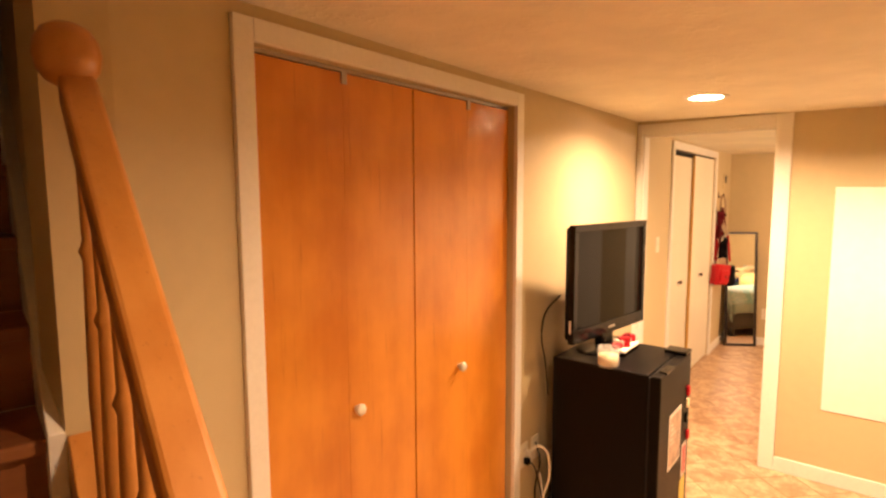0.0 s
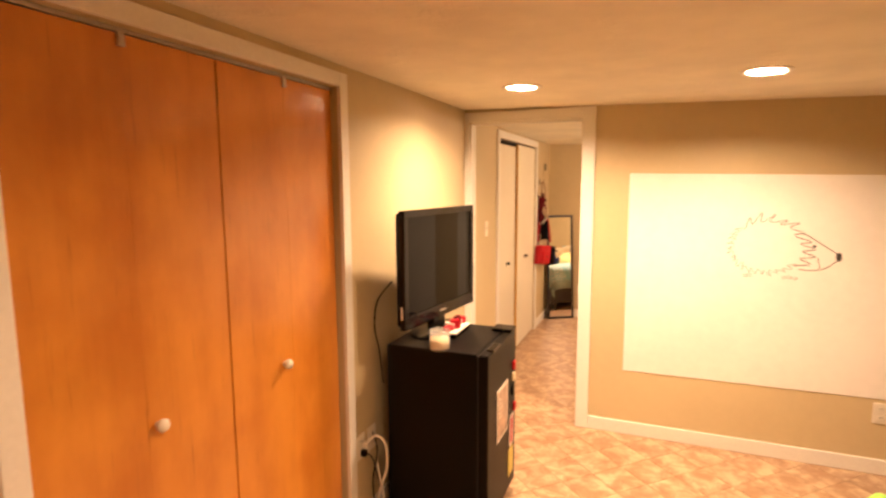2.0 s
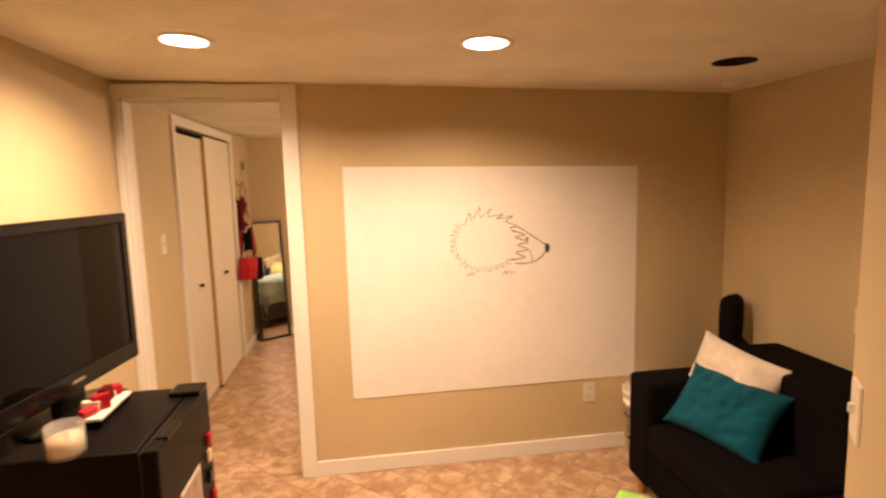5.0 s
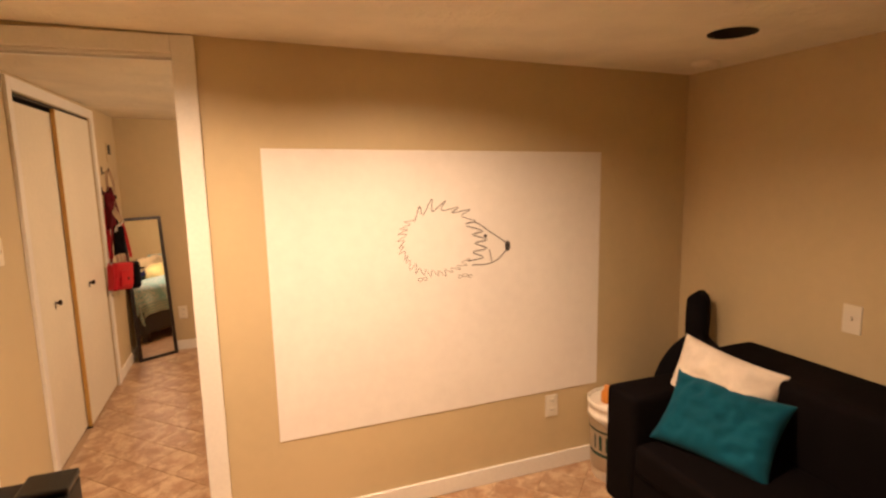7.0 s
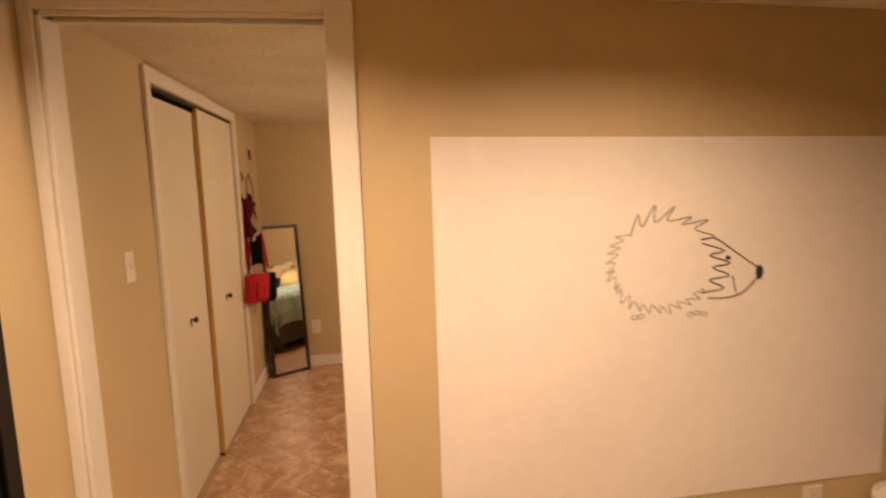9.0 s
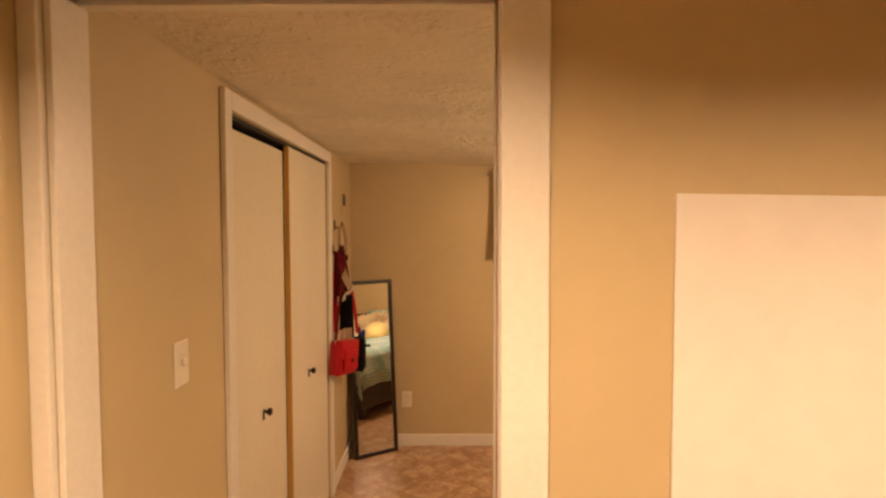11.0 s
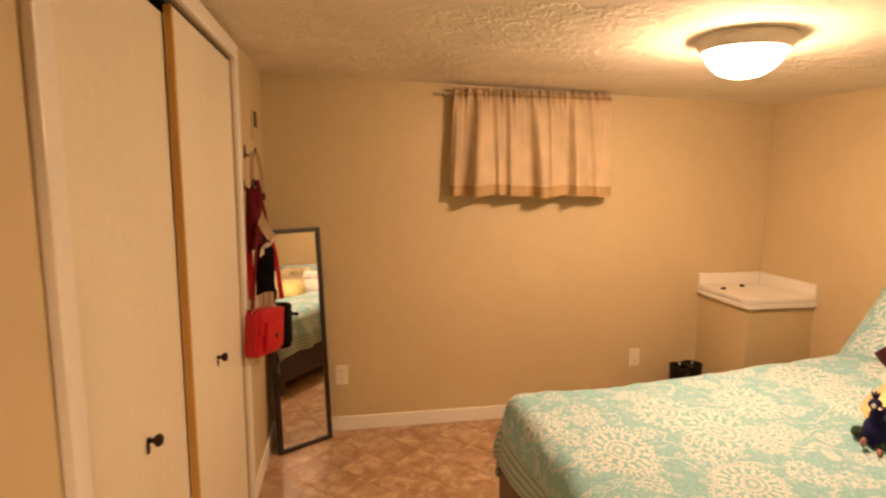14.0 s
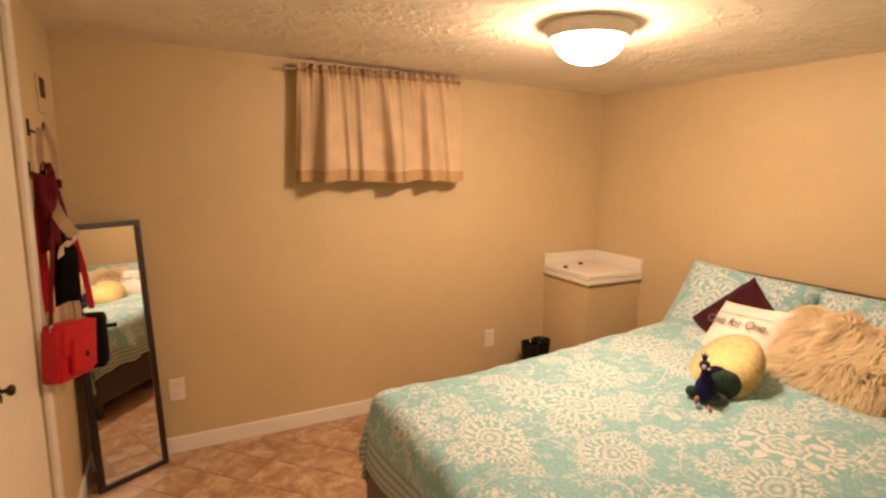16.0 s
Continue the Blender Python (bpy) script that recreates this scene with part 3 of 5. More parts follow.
def sloped(u0, u1, v0, v1, low, high, bevel=0.003):
    own = bmesh.new()
    q = [own.verts.new((u, v, nosing(u) + o)) for v in (v0, v1) for u, o in ((u0, low), (u1, low), (u1, high), (u0, high))]
    for f in ((0, 1, 2, 3), (7, 6, 5, 4), (0, 4, 5, 1), (1, 5, 6, 2), (2, 6, 7, 3), (3, 7, 4, 0)):
        own.faces.new([q[i] for i in f])
    bmesh.ops.recalc_face_normals(own, faces=own.faces[:])
    if bevel:
        bmesh.ops.bevel(own, geom=own.edges[:], offset=bevel, segments=3, profile=0.5, affect="EDGES")
    return own


part("skirt_board", sloped(0.0, 1.7, -0.004, 0.030, -0.16, 0.065), M_TRIM, stairs, "white painted skirt board")
part("stringer", sloped(FOOT, -0.002, -0.05, -0.002, -0.22, 0.06), M_RAIL, stairs, "honey oak stringer")
RAIL_V = -0.03
part("handrail", sloped(-0.95, -0.17, RAIL_V - 0.037, RAIL_V + 0.020, 0.830, 0.886, bevel=0.009), M_RAIL, stairs, "honey oak handrail with eased edges")
part("ball_cap", lathe([(0, -0.054), (0.018, -0.052), (0.034, -0.043), (0.046, -0.026), (0.051, 0.0), (0.047, 0.024), (0.036, 0.042), (0.019, 0.052), (0, 0.054)], 28, None,
     Matrix.Translation((-0.145, RAIL_V, nosing(-0.145) + 0.895))), M_RAIL, stairs, "round wooden ball on the rail's end", smooth=True)
for k in range(7):
    u = -0.235 - 0.107 * k
    z0, z1 = nosing(u) + 0.05, nosing(u) + 0.84
    h = z1 - z0
    prof = [(0.016, 0), (0.016, 0.16 * h), (0.010, 0.18 * h), (0.017, 0.2 * h), (0.013, 0.24 * h), (0.016, 0.45 * h), (0.011, 0.74 * h), (0.016, 0.76 * h), (0.010, 0.78 * h), (0.012, h)]
    part("baluster", lathe(prof, 12, None, Matrix.Translation((u, RAIL_V, z0))), M_RAIL, stairs, smooth=True)
part("newel_post", box(-1.0, -0.94, RAIL_V - 0.03, RAIL_V + 0.03, 0.0, nosing(-0.97) + 0.86, bevel=0.006), M_RAIL, stairs)
structure("wall_stairwell", box(-3.2, -0.12, STAIR_Y + 0.02, STAIR_Y + 0.14, Z0, 4.2), M_WALL, "tan painted stairwell wall", "wall").matrix_world = \
    Matrix.Translation((0, STAIR_Y, 0)) @ Matrix.Rotation(radians(-STAIR_TURN), 4, "Z") @ Matrix.Translation((0.12, -STAIR_Y - 0.02, 0))
structure("wall_stair_end", box(-3.3, -3.2, -4.72, -2.6, Z0, 4.2), M_WALL, "tan painted wall at the head of the stairs", "wall")
structure("ceiling_stairs", box(-3.3, 0.0, -4.72, -2.6, 4.2, 4.3), M_CEIL, "plain stairwell ceiling", "ceiling")
structure("wall_over_stairs", box(-0.12, 0, -4.6, STAIR_Y, CEIL, 4.2), M_WALL, "tan painted wall above the stair opening", "wall")
structure("wall_over_hall", box(-0.12, 0, STAIR_Y, -2.6, Z1, 4.2), M_WALL, "tan painted wall above the hall", "wall")

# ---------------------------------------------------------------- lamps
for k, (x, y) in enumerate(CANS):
    lamp = thing("recessed_light", pose(x, y, den_top(x), 0, 1.2, 0), "lit recessed ceiling lamp with a white trim ring; the hall one is added fill", "ceiling light", "recessed lights")
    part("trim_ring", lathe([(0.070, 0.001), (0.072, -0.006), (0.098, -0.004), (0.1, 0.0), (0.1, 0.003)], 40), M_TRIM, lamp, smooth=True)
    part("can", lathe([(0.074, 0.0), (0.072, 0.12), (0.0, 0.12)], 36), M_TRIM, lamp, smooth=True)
    part("bulb", lathe([(0.0, 0.016), (0.022, 0.017), (0.042, 0.020), (0.052, 0.026), (0.055, 0.034)], 28), M_CAN if k < 2 else M_CAN_FILL, lamp, "glowing reflector bulb", smooth=True)
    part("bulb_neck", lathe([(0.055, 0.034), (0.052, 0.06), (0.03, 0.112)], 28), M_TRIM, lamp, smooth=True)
hole = thing("empty_light_can", pose(*HOLE, den_top(HOLE[0]), 0, 1.2, 0), "empty dark recessed can without a lamp", "ceiling light")
part("can", lathe([(0.086, -0.002), (0.084, 0.14), (0.0, 0.14)], 36), M_SLOT, hole, smooth=True)
det = thing("smoke_detector", pose(3.05, -0.27, den_top(3.05), 0, 1.2, 0), "round tan cover on the ceiling near the corner", "smoke detector")
part("body", lathe([(0.0, -0.022), (0.045, -0.022), (0.06, -0.012), (0.062, 0.0)], 32), M_CEIL, det, smooth=True)

bowl = thing("flush_ceiling_lamp", pose(1.87, 1.67, bed_top(1.87), 0, 1.4, 0), "lit flush ceiling lamp with a frosted bowl and brushed ring", "ceiling light")
part("ring", lathe([(0.0, -0.002), (0.164, -0.001), (0.166, -0.010), (0.160, -0.016), (0.159, -0.028), (0.152, -0.034), (0.150, -0.048), (0.138, -0.052), (0.130, -0.049), (0.126, -0.038)], 56), M_TRIM, bowl, "cream stepped ring", smooth=True)
prof = [(0.128 * math.cos(a), -0.047 - 0.092 * math.sin(a)) for a in [k * math.pi / 20 for k in range(11)]]
part("bowl", lathe(prof, 48), M_BOWL, bowl, "glowing frosted glass bowl", smooth=True)

# ---------------------------------------------------------------- plates on the walls


def plate(m, label, kind):
    """A cover plate on a wall: local x across, z up, y out of the wall."""
    ob = thing("light_switch" if kind == "switch" else "wall_outlet", m, label, "light switch" if kind == "switch" else "outlet")
    part("cover", box(-0.036, 0.036, 0.0, 0.006, -0.058, 0.058, bevel=0.003), M_PLATE, ob)
    if kind == "switch":
        part("toggle", box(-0.005, 0.005, 0.006, 0.016, -0.004, 0.014, bevel=0.002), M_PLATE, ob)
    else:
        for z in (-0.025, 0.025):
            part("socket", box(-0.016, 0.016, 0.006, 0.008, z - 0.014, z + 0.014, bevel=0.0008), M_PLATE, ob)
            for x in (-0.006, 0.006):
                # dark raised pieces stand in for the shade inside the slots
                part("slot", box(x - 0.0012, x + 0.0012, 0.008, 0.0085, z - 0.002, z + 0.007), M_SLOT, ob)
    return ob


plate(pose(2.405, 0, 0.347, 0, 0, 180), "ivory outlet on the wall under the white board", "outlet")
plate(pose(0.40, NORTH_BED, 0.342, 0, 0, 180), "ivory outlet on the window wall beside the mirror", "outlet")
plate(pose(2.27, NORTH_BED, 0.352, 0, 0, 180), "ivory outlet on the window wall beside the bed", "outlet")
plate(pose(0, 0.485, 1.252, 0, 0, -90), "ivory light switch beside the bedroom closet", "switch")
plate(pose(0, -1.445, 0.395, 0, 0, -90), "ivory outlet with plugs beside the fridge", "outlet")
plate(pose(0, -1.34, 0.395, 0, 0, -90), "ivory outlet behind the fridge cables", "outlet")
plate(STUB @ pose(0, -0.066, 1.112, 0, 0, 90), "ivory light switch on the wall end", "switch")

plate(pose(EAST, -0.90, 0.94, 0, 0, 90), "ivory light switch on the wall behind the sofa", "switch")

vent = thing("wall_vent", pose(0, 2.70, 1.765, 0, 0, -90), "small cream wall register with a dark grille", "vent")
part("frame", box(-0.075, 0.075, 0.0, 0.008, -0.085, 0.065, bevel=0.003), M_WALL, vent)
# dark plate in place of the shade behind the grille
part("opening", box(-0.035, 0.045, 0.008, 0.010, -0.025, 0.05), M_SLOT, vent)
for k in range(6):
    part("slat", box(-0.034, 0.044, 0.010, 0.014, -0.02 + 0.012 * k, -0.016 + 0.012 * k), M_BRONZE, vent)

# ---------------------------------------------------------------- den closet
bifold = thing("bifold_door", pose(0, 0, 0), "orange maple bifold closet doors with white knobs, shut", "closet door")
pw = (CL_N - CL_S) / 4
for k in range(4):
    y0 = CL_S + k * pw
    p = part("panel", box(-0.055, -0.022, y0 + (0.005 if k == 0 else 0.0035 if k == 2 else 0.0002), y0 + pw - (0.014 if k == 3 else 0.0035 if k == 1 else 0.0002), 0.012, CL_T - 0.018, bevel=0.0008), M_MAPLE, bifold)
    if k in (1, 2):
        ky = y0 + 0.03 if k == 1 else y0 + pw - 0.055
        part("knob", lathe([(0.0, 0.032), (0.014, 0.031), (0.019, 0.024), (0.017, 0.014), (0.009, 0.010), (0.009, 0.0)], 20, None,
             Matrix.Translation((-0.022, ky, 0.948)) @ Matrix.Rotation(radians(90), 4, "Y")), M_PLATE, p, "white round knob", smooth=True)
for y in (CL_S + pw, CL_N - pw):
    part("hinge_bracket", box(-0.022, -0.014, y - 0.008, y + 0.012, CL_T - 0.050, CL_T - 0.016, bevel=0.002), M_METAL, bifold)
part("track", box(-0.06, -0.03, CL_S, CL_N, CL_T - 0.012, CL_T - 0.001), M_METAL, bifold, "grey steel track")

# ---------------------------------------------------------------- bedroom closet
slide = thing("sliding_closet_door", pose(0, 0, 0), "cream sliding closet doors with small dark knobs, shut", "closet door")
for y0, y1, x1, ky, top in ((BC_S, 1.56, -0.030, 1.19, 1.935), (1.50, BC_N - 0.004, -0.006, 1.79, 1.957)):
    d = part("panel", box(x1 - 0.02, x1, y0, y1, 0.012, top, bevel=0.0015), M_DOOR_WHITE, slide)
    part("knob", lathe([(0.0, 0.034), (0.011, 0.033), (0.016, 0.026), (0.013, 0.018), (0.006, 0.013), (0.006, 0.0)], 18, None,
         Matrix.Translation((x1, ky, 0.877)) @ Matrix.Rotation(radians(90), 4, "Y")), M_BRONZE, d, "dark bronze knob", smooth=True)
    part("backplate", box(x1, x1 + 0.003, ky - 0.006, ky + 0.006, 0.845, 0.885, bevel=0.001), M_BRONZE, d)
part("edge_strip", box(-0.026, -0.005, 1.484, 1.4995, 0.012, 1.957, bevel=0.001), M_GOLD_EDGE, slide, "raw yellow wooden edge")
part("floor_guide", box(-0.06, -0.005, 1.482, 1.505, 0.0, 0.012, bevel=0.002), M_SLOT, slide)
part("track", box(-0.10, -0.012, BC_S, BC_N, BC_T - 0.014, BC_T - 0.001), M_SLOT, slide, "dark track")

# pocket door, pushed into the partition
pd = thing("pocket_door", pose(DOOR_R + 0.001, 0.0405, 0), "red-brown mahogany pocket door pushed into the wall", "door")
part("slab", box(0.0, 0.72, -0.0215, 0.0215, 0.012, DOOR_T + 0.03, bevel=0.002), M_MAHOGANY, pd)
part("edge_pull", box(-0.002, 0.0, -0.008, 0.008, 0.93, 1.02, bevel=0.0005), M_BRONZE, pd)

# ---------------------------------------------------------------- white board with a marker drawing
board = thing("whiteboard_panel", pose(1.066, -0.001, 0.425), "large white marker-board rectangle painted on the wall", "whiteboard")
own = box(0, 1.612, -0.003, 0.0, 0, 1.0)
for v in own.verts:
    if v.co.z > 0.5:
        v.co.z = 1.234 - 0.028 * v.co.x / 1.612
    else:
        v.co.z = -0.006 + 0.010 * v.co.x / 1.612
part("surface", own, M_WHITEBOARD, board)


def stroke(points, material, width=0.0045, name="marker_line"):
    own = bmesh.new()
    pts = [Vector((x, 0, z)) for x, z in points]
    strip([(p.x, -0.0036, p.z) for p in pts], 0.0012, width, (0, 1, 0), own)
    return part(name, own, material, board)


ox, oz, rx, rz = 0.745, 0.815, 0.172, 0.142
rnd = random.Random(4)


def spikes(a0, a1, n, depth, lean):
    """A hand-drawn zigzag along an oval: uneven teeth, tips leaning one way."""
    out = []
    for k in range(2 * n + 1):
        a = radians(a0 + (a1 - a0) * (k + rnd.uniform(-0.2, 0.2)) / (2 * n))
        r = 1.0 + (depth * rnd.uniform(0.6, 1.15) if k % 2 else -0.03) + rnd.uniform(-0.03, 0.03)
        b = a + (lean if k % 2 else 0)
        out.append((ox + rx * r * math.cos(b), oz + rz * r * math.sin(b)))
    return [(p.x, p.z) for p in curve_points([(x, 0, z) for x, z in out], 5)]


stroke(spikes(34, 135, 6, 0.32, -0.22), M_MARKER, 0.0032)
stroke(spikes(133, 205, 7, 0.19, 0.12), M_MARKER_FAINT, 0.0026)
stroke(spikes(203, 322, 11, 0.16, 0.10), M_MARKER_FAINT, 0.0026)
hx, hz = ox + 0.140, oz + 0.078
zig = []
for k in range(9):
    s = k / 8
    zig.append((hx - 0.006 + 0.040 * math.sin(s * 3.1) + (0.066 if k % 2 else 0.0), 0, hz - 0.016 - s * 0.165 - (0.008 if k % 2 else 0.0)))
stroke([(p.x, p.z) for p in curve_points(zig, 4)], M_MARKER)
stroke([(p.x, p.z) for p in curve_points([(hx - 0.01, 0, hz - 0.004), (hx + 0.04, 0, hz - 0.002), (hx + 0.10, 0, hz - 0.04), (hx + 0.195, 0, hz - 0.105)], 8)], M_MARKER)
stroke([(p.x, p.z) for p in curve_points([(hx + 0.02, 0, hz - 0.20), (hx + 0.09, 0, hz - 0.202), (hx + 0.15, 0, hz - 0.185), (hx + 0.198, 0, hz - 0.14)], 8)], M_MARKER)
stroke([(hx + 0.108, hz - 0.13), (hx + 0.113, hz - 0.155), (hx + 0.121, hz - 0.19)], M_MARKER_FAINT)
for x, z, w, h, n in ((hx + 0.204, hz - 0.122, 0.014, 0.025, "marker_blot"), (hx + 0.088, hz - 0.068, 0.009, 0.008, "marker_blot")):
    part(n, lathe([(0.0, 0.0008), (1.0, 0.0008), (1.0, 0.0)], 20, None, Matrix.Translation((x, -0.0034, z)) @ Matrix.Diagonal((w, 1, h, 1)) @ Matrix.Rotation(radians(90), 4, "X")), M_MARKER, board)
for fx, fz in ((ox - 0.096, -0.170), (ox - 0.074, -0.168), (ox + 0.098, -0.172), (ox + 0.122, -0.168), (ox + 0.148, -0.174)):
    stroke([(fx + 0.011 * math.cos(k * 0.7), oz + fz + 0.007 * math.sin(k * 0.7)) for k in range(10)], M_MARKER_FAINT, 0.0028)

# ---------------------------------------------------------------- fridge, television and what stands there
FX0, FX1, FY0, FY1, FH = 0.095, 0.586, -1.345, -0.864, 0.868
fridge = thing("mini_fridge", pose(0, 0, 0), "black compact fridge with papers and magnets on its door", "fridge")
part("body", box(FX0, FX1 - 0.052, FY0, FY1, 0.015, FH, bevel=0.008), M_BLACK, fridge, smooth=False)
fdoor = part("door", box(FX1 - 0.046, FX1, FY0 + 0.001, FY1 - 0.001, 0.06, FH - 0.002, bevel=0.010, seg=3), M_BLACK, fridge)
part("gasket", box(FX1 - 0.053, FX1 - 0.045, FY0 + 0.008, FY1 - 0.008, 0.07, FH - 0.012), M_SLOT, fridge)
part("handle", box(FX1 - 0.03, FX1 + 0.004, FY0 + 0.07, FY0 + 0.19, FH - 0.010, FH + 0.004, bevel=0.004), M_BLACK_GLOSS, fdoor, "recessed glossy handle")
part("hinge_cover", box(FX1 - 0.10, FX1 + 0.002, FY1 - 0.10, FY1 - 0.004, FH - 0.002, FH + 0.016, bevel=0.006), M_BLACK_GLOSS, fridge)
for x in (FX0 + 0.04, FX1 - 0.10):
    for y in (FY0 + 0.04, FY1 - 0.04):
        part("foot", lathe([(0.0, 0.0), (0.018, 0.0), (0.016, 0.02), (0.0, 0.02)], 14, None, Matrix.Translation((x, y, 0))), M_SLOT, fridge)
part("kick_plate", box(FX1 - 0.06, FX1 - 0.05, FY0 + 0.01, FY1 - 0.01, 0.015, 0.06), M_SLOT, fridge)


def note(y0, y1, z0, z1, material, border, name="paper_note", label="printed paper held on the fridge door"):
    ob = thing(name, pose(FX1 + 0.0015, 0, 0), label, "note", "papers on the fridge")
    part("sheet", box(-0.001, 0.0012, y0, y1, z0, z1, bevel=0.0004), border, ob)
    part("picture", box(0.0012, 0.002, y0 + 0.012, y1 - 0.012, z0 + 0.014, z1 - 0.014), material, ob)
    return ob


n1 = note(-1.205, -1.02, 0.40, 0.655, M_PHOTO, M_PAPER, label="framed photo print in a pale border on the fridge door")
for k in range(5):
    part("print_bar", box(0.002, 0.0026, -1.18, -1.18 + 0.03 + 0.02 * (k % 3), 0.60 - 0.022 * k, 0.608 - 0.022 * k), M_PAPER, n1)
note(-0.985, -0.905, 0.28, 0.44, M_PINK, M_PAPER, label="pink printed card on the fridge door")
note(-1.0, -0.91, 0.13, 0.27, M_YELLOW_PAPER, M_YELLOW_PAPER, label="yellow paper on the fridge door")
for y, z, mat, lab in ((-0.915, 0.69, M_RED, "red"), (-0.925, 0.635, M_WAX, "cream"), (-0.935, 0.565, M_BLACK_GLOSS, "black"), (-0.90, 0.47, M_RED, "red")):
    mg = thing("fridge_magnet", pose(FX1, y, z), lab + " magnet on the fridge door", "magnet", "fridge magnets")
    part("body", box(0.0, 0.012, -0.016, 0.016, -0.022, 0.022, bevel=0.005), mat, mg)

# television: its screen faces the room, turned slightly
tv_r, tv_l = Vector((0.295, -0.685)), Vector((0.208, -1.375))
mid = (tv_r + tv_l) / 2
turn = math.degrees(math.atan2((tv_r - tv_l).y, (tv_r - tv_l).x))
TVW, TVH = (tv_r - tv_l).length, 0.542
tv = thing("television", pose(mid.x, mid.y, 0.945, 0, 0, turn), "flat black television, switched off, standing on the fridge", "television")
hw = TVW / 2
part("back_shell", box(-hw + 0.01, hw - 0.01, 0.012, 0.058, 0.01, TVH - 0.01, bevel=0.02, seg=3), M_BLACK, tv)
bm = bmesh.new()
for p in ((-hw, hw, 0, 0.03, TVH - 0.032, TVH), (-hw, hw, 0, 0.03, 0.0, 0.062), (-hw, -hw + 0.034, 0, 0.03, 0.062, TVH - 0.032), (hw - 0.034, hw, 0, 0.03, 0.062, TVH - 0.032)):
    box(*p, bm=bm, bevel=0.004)
part("bezel", bm, M_BLACK_GLOSS, tv)
part("screen", box(-hw + 0.03, hw - 0.03, 0.006, 0.012, 0.06, TVH - 0.03), M_SCREEN, tv, "dark reflecting screen")
part("badge", box(-0.03, 0.03, -0.001, 0.001, 0.026, 0.036), M_METAL, tv)
part("side_label", box(-hw - 0.001, -hw + 0.001, 0.012, 0.022, 0.05, 0.11), M_PAPER, tv)
part("stand_neck", box(-0.06, 0.06, 0.02, 0.06, -0.066, 0.03, bevel=0.01), M_BLACK_GLOSS, tv)
part("stand_base", lathe([(0.0, -0.077), (0.20, -0.077), (0.205, -0.071), (0.19, -0.064), (0.05, -0.057), (0.0, -0.057)], 48, None, Matrix.Translation((0.0, 0.02, 0)) @ Matrix.Diagonal((1.0, 0.62, 1, 1))), M_BLACK_GLOSS, tv, "oval glossy base", smooth=True)

candle = thing("jar_candle", pose(0.352, -1.322, FH), "cream candle in a clear glass jar on the fridge", "candle")
part("jar", lathe([(0.0, 0.0), (0.044, 0.0), (0.047, 0.004), (0.047, 0.086), (0.044, 0.086), (0.044, 0.008), (0.0, 0.008)], 32), M_JAR, candle, smooth=True)
part("wax", lathe([(0.0, 0.009), (0.042, 0.009), (0.042, 0.052), (0.0, 0.05)], 28), M_WAX, candle, smooth=True)
part("wick", lathe([(0.0015, 0.05), (0.0012, 0.06), (0.0, 0.06)], 8), M_SLOT, candle)
tray = thing("small_tray", pose(0.335, -1.06, FH, 0, 0, turn - 90 + 8), "white tray heaped with small red and blue packets", "tray")
part("tray", box(-0.035, 0.035, -0.11, 0.11, 0.022, 0.032, bevel=0.003), M_PAPER, tray)
part("support", box(-0.03, 0.03, -0.10, 0.10, 0.0, 0.022, bevel=0.003), M_BLACK_GLOSS, tray)
rnd = random.Random(8)
for k, mat in enumerate((M_RED, M_PAPER, M_RED, M_BLUE, M_PINK, M_DARK_RED, M_PAPER, M_RED)):
    pk = thing("packet", Matrix.Translation((0.335 + rnd.uniform(-0.02, 0.02), -1.14 + 0.022 * k, FH + 0.034)) @ pose(0, 0, 0, rnd.uniform(-8, 8), rnd.uniform(-8, 8), rnd.uniform(0, 90)),
               "small " + {M_RED: "red", M_PAPER: "white", M_BLUE: "blue", M_PINK: "pink", M_DARK_RED: "dark red"}[mat] + " packet on a tray", "packet", "packets on the tray")
    part("body", box(-0.024, 0.024, -0.013, 0.013, 0.0, 0.022 + 0.012 * (k % 3), bevel=0.004), mat, pk)

# cables by the fridge
cb = thing("white_power_cable", pose(0, 0, 0), "white power cable hanging from the outlet to the floor", "cable")
part("cord", tube(curve_points([(0.02, -1.42, 0.40), (0.06, -1.40, 0.44), (0.10, -1.385, 0.40), (0.10, -1.375, 0.28), (0.07, -1.40, 0.14), (0.10, -1.42, 0.02), (0.16, -1.50, 0.008), (0.20, -1.42, 0.008)], 8), 0.0065), M_CABLE_WHITE, cb, smooth=True)
part("plug", box(0.008, 0.035, -1.438, -1.41, 0.383, 0.413, bevel=0.005), M_CABLE_WHITE, cb)
for k, keys in enumerate(([(0.012, -1.445, 0.37), (0.05, -1.43, 0.35), (0.06, -1.40, 0.26), (0.10, -1.40, 0.12), (0.13, -1.43, 0.01)],
                          [(0.012, -1.345, 0.42), (0.06, -1.39, 0.36), (0.05, -1.42, 0.22), (0.09, -1.45, 0.08), (0.15, -1.47, 0.007)],
                          [(0.12, -1.33, 1.16), (0.055, -1.35, 1.07), (0.045, -1.365, 0.95), (0.055, -1.345, 0.84), (0.05, -1.30, 0.66)])):
    cc = thing("black_cable", pose(0, 0, 0), "thin black cable beside the fridge", "cable", "cables by the fridge")
    part("cord", tube(curve_points(keys, 8), 0.0035), M_BLACK_GLOSS, cc, smooth=True)
    if k == 0:
        part("plug", box(0.008, 0.034, -1.457, -1.433, 0.355, 0.385, bevel=0.004), M_BLACK_GLOSS, cc)

